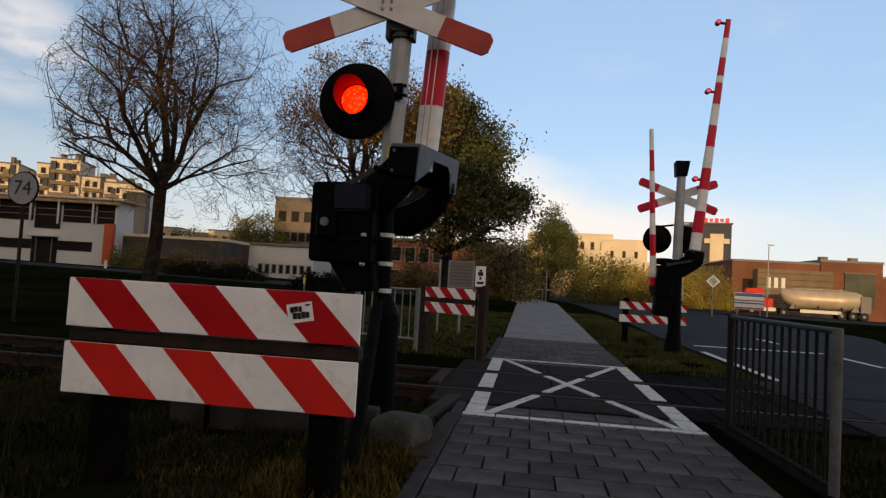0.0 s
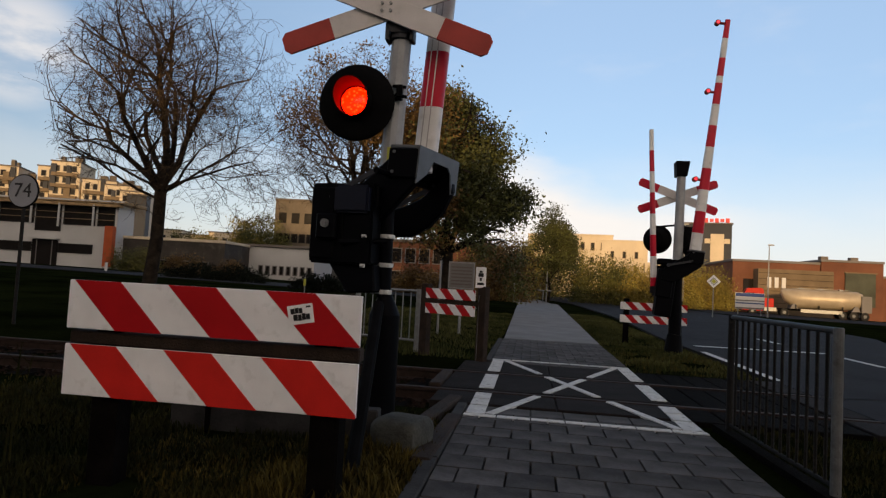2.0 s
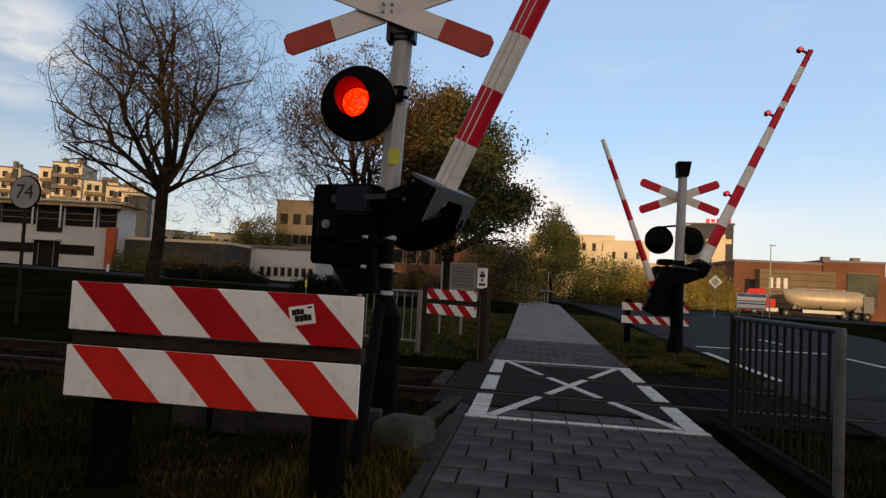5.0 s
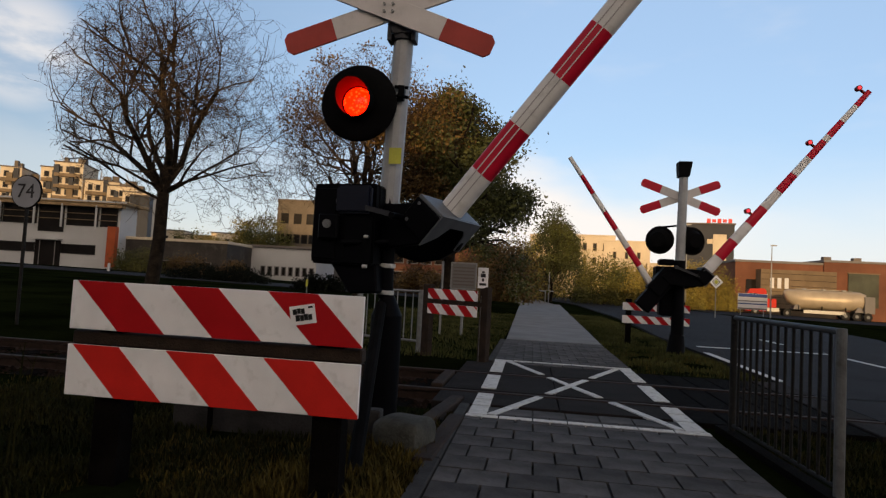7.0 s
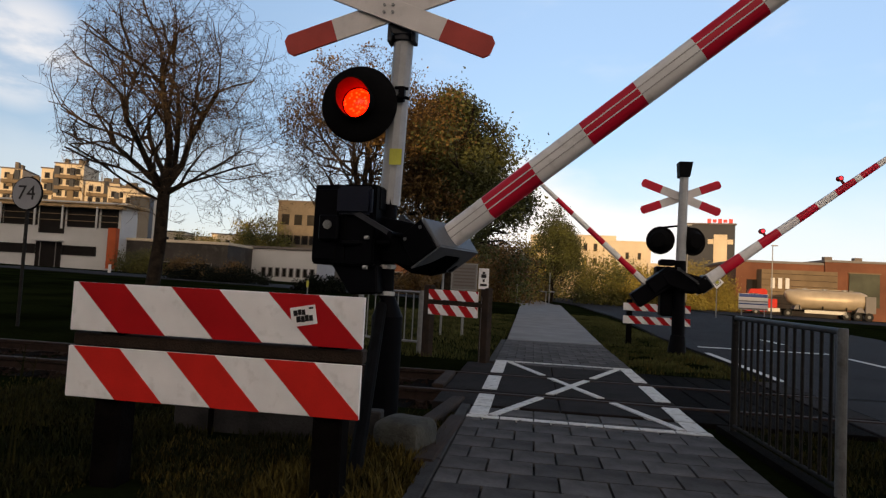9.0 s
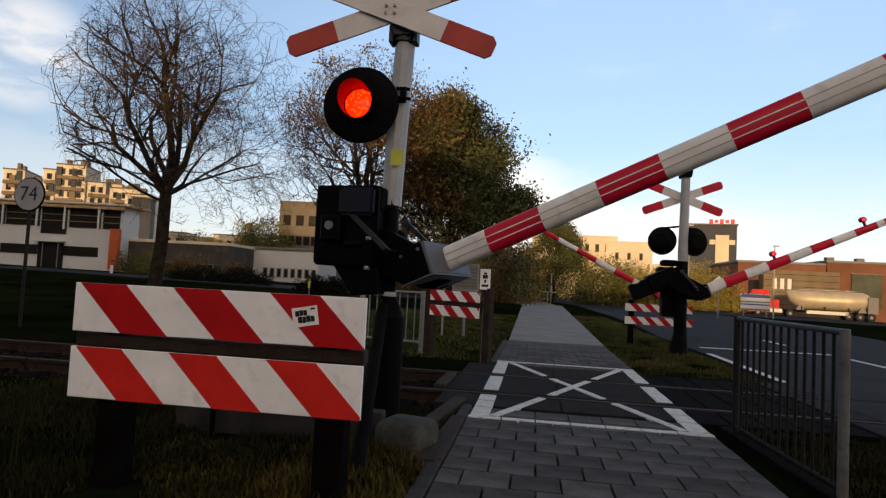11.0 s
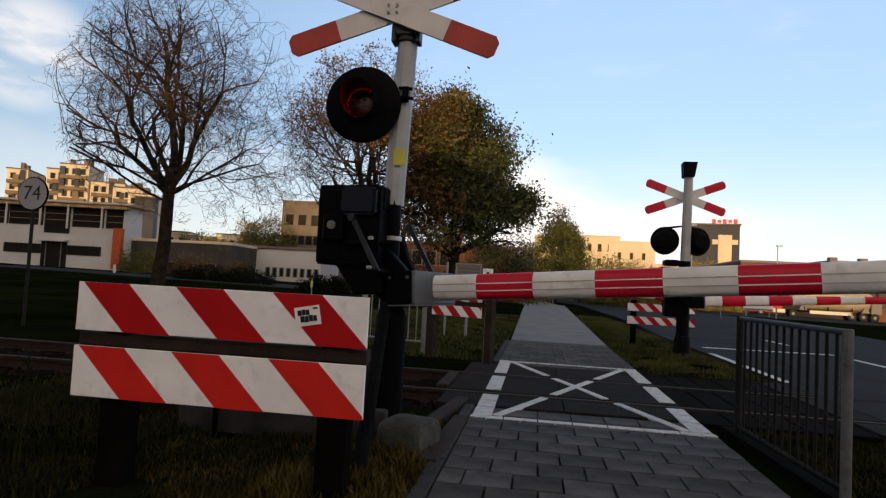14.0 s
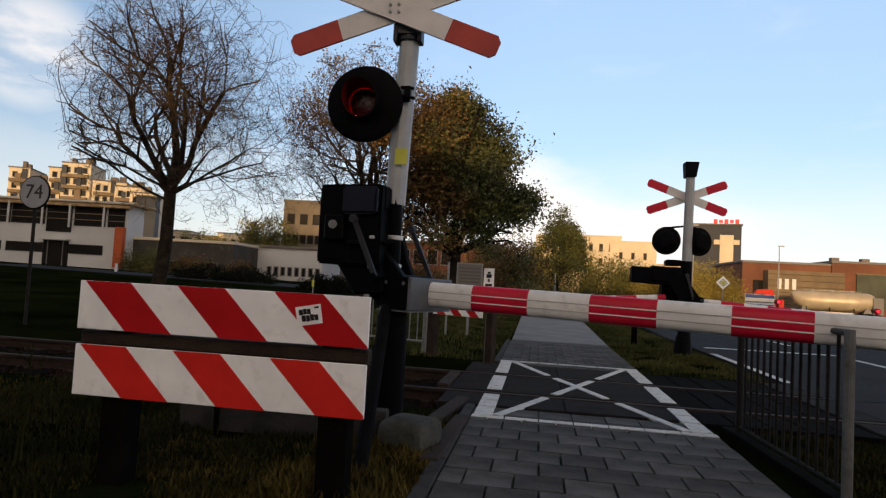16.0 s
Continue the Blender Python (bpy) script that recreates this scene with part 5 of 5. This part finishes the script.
house("office_building", "sand-coloured block with dark window bands", -31.6, 81, 6, 5.6, 12, 10.4, "stone_wall", [(7.4, 8.8, -2.6, 2.6, 3, 0.6), (4.8, 6.0, -2.6, 2.6, 5, 0.8)], "stone_wall", 0.08, base=0.6, frame_mat="fence")
house("warehouse", "low white warehouse with a dark lower band", -29.0, 70, 3, 8.4, 8, 3.9, "white_wall", [(0.7, 1.8, -2.5, 4.1, 8, 0.7)], base=0.25)
house("brick_building", "orange brick building behind the leafy tree", -10.5, 66, 0, 12.5, 10, 5.2, "brick_wall", [(3.0, 4.6, -6, 1.5, 5, 0.8), (0.8, 2.2, -6, 1.5, 5, 0.7)], base=0)
cream = house("cream_building", "cream stepped building lit by the low sun", 12.2, 132, -6, 8, 14, 13.0, "cream_wall", [(10, 11.6, -3, 3, 3, 0.4), (7, 8.6, -3, 3, 3, 0.4), (4, 5.6, -3, 3, 3, 0.4)], roof="cream_wall", parapet=0.06, frame_mat="tan_wall", base=-0.6)
house("cream_building", "cream lower wing lit by the low sun", 18.4, 131, -6, 9, 14, 12.0, "cream_wall", [(8.6, 10, -3.5, 3.5, 3, 0.3), (5.6, 7, -3.5, 3.5, 3, 0.3)], roof="cream_wall", parapet=0.06, frame_mat="tan_wall", base=-0.6)
house("cream_building", "cream low wing lit by the low sun", 24.5, 128, -6, 5, 12, 7.6, "cream_wall", [(4.6, 6, -2, 2, 2, 0.4)], roof="cream_wall", parapet=0.06, frame_mat="tan_wall", base=-0.6)
house("cream_building", "sunlit sandy block behind the trees", 4.0, 140, 0, 10, 12, 13.2, "cream_wall", [(9.6, 11.2, -4, 4, 4, 0.4), (6.6, 8.0, -4, 4, 4, 0.4)], roof="cream_wall", parapet=0.06, frame_mat="tan_wall", base=-0.5)
tower = house("dark_tower", "dark grey office tower with a lit pale strip", 36.0, 140, -12, 10.6, 12, 17.6, "slate_wall", [(8, 9.4, -4.8, -1.6, 3, 0.5)], base=-1)
q = B()
box(q, (2.5, -0.2, 11.2), (2.6, 0.3, 8.6))
part("pale_panel", q, M["cream_wall"], tower, "pale vertical panel")
for dx in (0.6, 4.4):
    q = B()
    box(q, (dx, -0.15, 14), (1.1, 0.2, 1.0))
    part("window", q, M["cream_wall"], tower)
for i in range(5):
    q = B()
    box(q, (0.3 + i * 1.05, 1.0, 18.5), (0.75, 0.25, 0.9 - 0.25 * (i % 2)))
    part("roof_letter_bar", q, M["sign_red"], tower, "red roof sign shape")
hall = house("brick_hall", "long low brick hall with pale roof edge", 31.2, 86.5, -1, 10.6, 16, 6.9, "brick_wall", [], "grey_wall", 0.1, base=-0.9)
q = B()
box(q, (1.6, -1.0, 2.9), (8.8, 2.0, 6.2))
part("front_wing", q, M["tan_wall"], hall, "tan timber-clad front")
for k in range(7):
    q = B()
    box(q, (1.6, -2.02, 1.0 + 0.75 * k), (8.7, 0.05, 0.05))
    part("cladding_joint", q, M["timber"], hall)
for i in range(3):
    q = B()
    box(q, (-1.5 + i * 0.85, -2.06, 4.3), (0.45, 0.12, 1.3))
    part("window", q, M["car_white"], hall, "pale narrow window")
q = B()
box(q, (-3.2, -0.1, 3.0), (1.6, 0.2, 3.4))
part("doorway", q, M["glass"], hall, "dark doorway")
block = house("brick_hall", "taller brick end block with a large grey-green window", 40.0, 86.0, -1, 7.2, 16, 7.3, "brick_wall", [], "grey_wall", 0.1, base=-0.9)
for dx, ww, m in ((-2.9, 0.9, "glass"), (0.9, 3.5, "pond_glass")):
    q = B()
    box(q, (dx, -0.12, 3.9), (ww, 0.2, 4.2))
    part("window", q, M[m], block, "large grey-green window" if dx > 0 else "dark upright opening")
q = B()
box(q, (0.9, -0.2, 6.05), (3.8, 0.16, 0.14))
part("lintel", q, M["tan_wall"], block)
for dx in (-2.2, 1.4):
    q = B()
    box(q, (dx, 3, 7.8), (0.9, 0.9, 0.7))
    part("roof_vent", q, M["roof"], block)
house("brick_hall", "low brick rear wing of the hall", 53.5, 88, -1, 20, 12, 5.6, "brick_wall", [], "grey_wall", 0.1, base=-0.9)
# unseen blocks added behind the camera to close the place and shade the crossing
house("unseen_shade_block", "unseen plain grey row added behind the viewpoint to shade the crossing", -20, -46, 0, 150, 14, 13.5, "grey_wall", [(2, 4, -70, 70, 20, 0.5), (6, 8, -70, 70, 20, 0.5)])
house("unseen_shade_block", "unseen plain grey block added at the left rear to shade the white building", -60, -18, 0, 62, 12, 17, "grey_wall", [(2, 4, -30, 30, 10, 0.5)])

# ---- lorry, cars, lamp posts ----
lorry = thing("tanker_lorry", pose(33.4, 79.0, land(33.4, 79) - 0.05, 0, 0, -12) @ Matrix.Diagonal((0.84, 0.95, 0.95, 1)), "red lorry cab with a tan silo trailer", "lorry")
b = B()
prism(b, [(-9.9, 0.5), (-7.2, 0.5), (-7.2, 3.1), (-7.5, 3.35), (-9.4, 3.25), (-9.9, 2.0)], -1.2, 1.2)
soften(b, 0.08, 2)
cab = part("cab", b, M["truck_red"], lorry, "red cab")
for q0, q1, z0, z1 in ((-9.4, -8.4, 1.9, 2.7), (-9.85, -9.65, 1.2, 1.6)):
    q = B()
    box(q, ((q0 + q1) / 2, -1.21, (z0 + z1) / 2), (q1 - q0, 0.04, z1 - z0))
    part("window", q, M["glass"], cab)
q = B()
slab(q, -7.1, -5.6, -1.25, 1.25, 0.55, 1.0)
part("side_tank", q, M["galv"], lorry)
b = B()
slab(b, -8.4, 5.6, -0.5, 0.5, 0.75, 1.0)
part("chassis", b, M["black_matt"], lorry)
b = B()
rings = [(-4.9, 0.3, 2.9), (-4.5, 0.8, 2.6), (-3.2, 1.2, 2.25), (2.6, 1.2, 2.25), (4.3, 1.1, 2.3), (4.9, 0.8, 2.35), (5.1, 0.3, 2.35)]
prev = None
for x, r, zc in rings:
    ring = [b.verts.new((x, r * math.cos(a * math.tau / 24), zc + r * math.sin(a * math.tau / 24))) for a in range(24)]
    if prev:
        for i in range(24):
            b.faces.new((prev[i], prev[(i + 1) % 24], ring[(i + 1) % 24], ring[i]))
    else:
        b.faces.new(ring)
    prev = ring
b.faces.new(prev)
silo = part("silo", b, M["silo"], lorry, "tan rounded silo tank", True)
for x in (-2.4, 0, 2.4):
    q = B()
    rod(q, (x, 0, 3.35), (x, 0, 3.6), 0.3, n=14)
    part("hatch", q, M["galv"], silo)
for x in (-3.4, 4.0):
    q = B()
    prism(q, [(x - 0.5, 1.0), (x + 0.5, 1.0), (x + 0.2, 1.6), (x - 0.2, 1.6)], -1.1, 1.1)
    part("saddle", q, M["grey_wall"], lorry)
q = B()
slab(q, -2.6, 2.4, -1.2, -1.12, 0.6, 1.0)
part("side_guard", q, M["galv"], lorry)
q = B()
slab(q, -7.1, -5.9, -1.0, 1.0, 1.02, 2.1)
soften(q, 0.06, 1)
part("equipment_box", q, M["truck_red"], lorry, "dull red equipment box behind the cab")
for x in (-3.2, -0.4, 2.4):
    q = B()
    prism(q, [(x - 0.06, 1.02), (x + 0.06, 1.02), (x + 0.06, 1.5), (x - 0.06, 1.5)], -1.15, -1.05)
    part("stanchion", q, M["black_matt"], lorry)
q = B()
slab(q, -3.4, 3.4, -0.25, 0.25, 3.5, 3.54)
part("walkway", q, M["galv"], silo, "narrow steel walkway")
b = B()
slab(b, 4.6, 5.8, -1.1, 1.1, 0.9, 2.9)
soften(b, 0.05, 1)
part("rear_box", b, M["grey_wall"], lorry)
for x in (-8.6, -4.6, 2.4, 3.7, 5.0):
    for y in (-1.05, 1.05):
        q = B()
        rod(q, (x, y - 0.15, 0.5), (x, y + 0.15, 0.5), 0.5, n=20)
        wheel = part("wheel", q, M["tyre"], lorry)
        q = B()
        rod(q, (x, y - 0.16, 0.5), (x, y + 0.16, 0.5), 0.2, n=14)
        part("rim", q, M["bracket"], wheel)
board = thing("site_board", pose(20.1, 62, land(20.1, 62)), "white and blue information hoarding on legs", "hoarding")
for x in (-1.0, 1.0):
    q = B()
    rod(q, (x, 0, -0.1), (x, 0, 2.0), 0.05, n=8)
    part("leg", q, M["galv"], board)
q = B()
slab(q, -1.28, 1.28, -0.1, -0.05, 0.55, 2.05)
face = part("panel", q, M["car_white"], board)
for z0, z1, m in ((1.72, 2.03, "blue"), (1.3, 1.4, "grey_wall"), (1.05, 1.15, "blue"), (0.57, 0.72, "grey_wall")):
    q = B()
    slab(q, -1.26, 1.26, -0.115, -0.103, z0, z1)
    part("print_bar", q, M[m], face)


def car(label, x, y, rz, m):
    t = thing("parked_car", pose(x, y, land(x, y), 0, 0, rz), label, "car", "parked cars")
    b = B()
    prism(b, [(-2.1, 0.3), (2.1, 0.3), (2.15, 0.75), (1.3, 0.92), (0.7, 1.42), (-1.1, 1.45), (-1.9, 0.95), (-2.15, 0.85)], -0.85, 0.85)
    soften(b, 0.08, 2)
    body = part("body", b, M[m], t)
    for y in (-0.86, 0.86):
        q = B()
        prism(q, [(1.05, 0.95), (0.62, 1.34), (-1.0, 1.37), (-1.6, 0.97)], y - 0.01, y + 0.01)
        part("side_window", q, M["glass"], body)
        for x2 in (-1.3, 1.3):
            q = B()
            rod(q, (x2, y - 0.1, 0.32), (x2, y + 0.04, 0.32), 0.32, n=16)
            part("wheel", q, M["tyre"], t)
    return t


car("dark parked hatchback on the car park", -39.5, 66, 60, "car_dark")
car("white parked car beside the hedge", -35.0, 69, 5, "car_white")
car("dark parked car on the far car park", -37.6, 68, 4, "car_dark")
for x, y, h in ((21.0, 60, 6.4), (16.0, 70, 9.0), (-63, 80, 11.5)):
    lp = thing("street_lamp", pose(x, y, land(x, y)), "slim grey street lamp post", "street lamp", "street lamps")
    q = B()
    rod(q, (0, 0, -0.1), (0, 0, h), 0.07, 0.04, n=8)
    part("pole", q, M["galv"], lp)
    q = B()
    box(q, (0.15, 0, h + 0.03), (0.5, 0.16, 0.1))
    part("head", q, M["galv"], lp)

# tall dry stalks before the barrier
rng = random.Random(21)
stalks = thing("dry_plant", pose(-2.75, 3.3, -0.03), "few tall dry weed stalks in the grass", "weed")
for i in range(4):
    b = B()
    x, y, h = rng.uniform(-0.35, 0.25), rng.uniform(-0.2, 0.3), rng.uniform(0.35, 0.7)
    dx = rng.uniform(-0.05, 0.22)
    rod(b, (x, y, -0.03), (x + dx * 0.4, y, h * 0.55), 0.006, 0.005, n=5)
    rod(b, (x + dx * 0.4, y, h * 0.55), (x + dx, y, h), 0.005, 0.002, n=5)
    for k in range(4):
        z = h * (0.6 + 0.1 * k)
        rod(b, (x + dx * 0.8, y, z), (x + dx * 0.8 + rng.uniform(-0.07, 0.07), y + rng.uniform(-0.05, 0.05), z + 0.06), 0.003, 0.001, n=4)
    part("stalk", b, M["blade"], stalks)


# ---- grass ----
def grass_patch(areas, seed, m="blade"):
    rng = random.Random(seed)
    v, f = [], []
    for x0, x1, y0, y1, count, h, keep in areas:
        for _ in range(count):
            x, y = rng.uniform(x0, x1), rng.uniform(y0, y1)
            if not keep(x, y) or noise.noise((x * 1.7, y * 1.7, 3)) < -0.25 + rng.uniform(-0.2, 0.2):
                continue
            z = ground_height(x, y) - 0.01
            hh = h * rng.uniform(0.4, 1.3)
            a = rng.random() * math.tau
            dx, dy = math.cos(a), math.sin(a)
            w = 0.004 + 0.004 * rng.random() + h * 0.012
            bend = hh * rng.uniform(0.1, 0.7)
            k = len(v)
            v += [(x - dy * w, y + dx * w, z), (x + dy * w, y - dx * w, z), (x + dx * bend * 0.35 + dy * w * 0.7, y + dy * bend * 0.35 - dx * w * 0.7, z + hh * 0.6), (x + dx * bend * 0.35 - dy * w * 0.7, y + dy * bend * 0.35 + dx * w * 0.7, z + hh * 0.6), (x + dx * bend, y + dy * bend, z + hh)]
            f += [(k, k + 1, k + 2, k + 3), (k + 3, k + 2, k + 4)]
    return raw("grass", v, f, M[m])


def anywhere(x, y):
    return True


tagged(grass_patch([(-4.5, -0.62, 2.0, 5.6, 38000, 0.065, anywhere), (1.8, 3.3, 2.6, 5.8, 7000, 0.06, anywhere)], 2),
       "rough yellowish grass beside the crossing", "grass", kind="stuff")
tagged(grass_patch([(1.46, 3.35, 9.4, 30, 30000, 0.07, anywhere), (-6, -0.58, 9.6, 26, 34000, 0.08, anywhere)], 3, "verge"),
       "short green verge grass", "grass", kind="stuff")

tagged(grass_patch([(-1.4, -0.6, 3.0, 4.9, 5200, 0.1, anywhere), (-2.3, -0.9, 2.9, 4.1, 5000, 0.05, anywhere), (1.6, 3.3, 9.4, 12.5, 1500, 0.06, anywhere), (-12, -4.5, 2.5, 5.6, 3000, 0.05, anywhere)], 6, "dry_blade"),
       "tufts of dry yellow grass at the path edge", "grass", kind="stuff")

# ---- paving bricks, one by one ----
BW, BD = 0.2857, 0.2857
bm = B()
slab(bm, -BW / 2 + 0.004, BW / 2 - 0.004, -BD / 2 + 0.004, BD / 2 - 0.004, -0.06, 0)
for vtx in bm.verts:
    if vtx.co.z > -0.01:
        vtx.co.x *= 0.975
        vtx.co.y *= 0.972
bmesh.ops.recalc_face_normals(bm, faces=bm.faces[:])
brick_mesh = bpy.data.meshes.new("brick")
bm.to_mesh(brick_mesh)
bm.free()
brick_mesh.materials.append(M["brick"])
half_mesh = brick_mesh.copy()
for vtx in half_mesh.vertices:
    vtx.co.x *= 0.49
rng = random.Random(9)
jv, jf = [], []
row = 0
y = 5.43 - 45 * BD
while y < 13.55:
    if 5.98 - BD / 2 < y < 9.27 + BD / 2:
        y += BD
        row += 1
        continue
    shift = 0.5 if row % 2 else 0.0
    cells = [(PATH_L + BW * (i + 0.5 + shift), brick_mesh) for i in range(7 - (1 if shift else 0))]
    if shift:
        cells += [(PATH_L + BW * 0.25, half_mesh), (PATH_R - BW * 0.25, half_mesh)]
    for x, me in cells:
        z = rng.uniform(-0.0035, 0.0)
        if 2.4 < y < 13.0:
            ob = new("brick", me)
            ob.parent = pavement
            ob.matrix_basis = pose(x, y, z, rng.uniform(-0.5, 0.5), rng.uniform(-0.5, 0.5), rng.uniform(-0.6, 0.6))
        else:
            k = len(jv)
            jv += [(x + c.co.x, y + c.co.y, z + c.co.z) for c in me.vertices]
            jf += [tuple(k + i for i in p.vertices) for p in me.polygons]
    y += BD
    row += 1
far_bricks = raw("paving_beyond", jv, jf, M["brick_far"], pavement)
far_bricks["kind"] = "stuff"
slabs = B()
yy = 13.6
while yy < 44:
    k = (yy - 13.6) / 30.4
    a, b2 = -0.5 - 0.3 * k, 1.48 + 0.52 * k
    slab(slabs, a + 0.006, b2 - 0.006, yy + 0.008, yy + 3.79, -0.02, 0.006 + land(0.5, yy))
    yy += 3.8
joined = part("slabs", slabs, M["pathway"], footpath)
joined["kind"] = "stuff"


def motions():
    # booms come down together; degrees above level
    angles = [(0.0, 86.0), (2.8, 86.0), (3.0, 81.6), (3.5, 75.4), (4.0, 71.3), (5.2, 62.3), (6.5, 52.8), (7.0, 49.3), (7.5, 45.8), (8.0, 42.3), (8.5, 38.9), (9.0, 35.6), (10.2, 28.0), (11.5, 19.5), (12.0, 16.25), (12.5, 13.1), (13.0, 9.95), (13.5, 7.0), (14.0, 4.1), (14.5, 1.45), (14.9, -0.8), (15.1, -1.1), (15.5, -1.12), (16.0, -1.1)]
    walk(near_boom, [(t, pose(PIV.x, PIV.y, PIV.z, 0, -a, -19)) for t, a in angles])
    # the two far booms run a little behind the near one
    def behind(a):
        return math.sin(math.pi * math.sqrt(min(1.0, max(0.0, (86 - a) / 30))))
    walk(road_boom, [(t, pose(2.6, 12.9, 1.5, 0, -(a - 2 * (a / 86) ** 6 + 2 * math.sin(math.pi * min(1, a / 84)) + 2.1 * behind(a) - 1.3 * min(1.0, max(0.0, 1 - a / 15))), 2)) for t, a in angles])
    walk(path_boom, [(t, pose(2.52, 12.95, 1.19, 0, -(a - 2.5 * max(0, 1 - a / 86) ** 4 + 4.8 * math.sin(math.pi * max(0, a) / 92) + 0.8 * behind(a)), 194)) for t, a in angles])
    # the lens turns its lit face to the front and away again with each flash
    rest = (-0.305, -0.14, 2.515)
    rows, turn, t = [(0.0, pose(*rest))], 0, 0.08
    flips = []
    n = 0
    while True:
        on = 0.33 + 0.659 * n
        if n == 0:
            flips.append(0.08)
        if on > 15.9:
            break
        flips.append(on)
        if on + 0.41 < 15.9:
            flips.append(on + 0.41)
        n += 1
    for t in flips:
        end = math.ceil(t * FPS)
        near = 15 * round(t * 2)   # no turn in the middle of a half second
        if end - 3 < near < end:
            end = near + 3 if near < t * FPS else near
        for i in range(4):
            rows.append(((end - 3 + i) / FPS, pose(*rest, 0, 0, turn + 60 * i)))
        turn += 180
    rows.append((16.0, pose(*rest, 0, 0, turn)))
    clean = []
    for r in rows:
        if clean and r[0] <= clean[-1][0] + 0.5 / FPS:
            continue
        clean.append(r)
    walk(near_lens, clean)


motions()
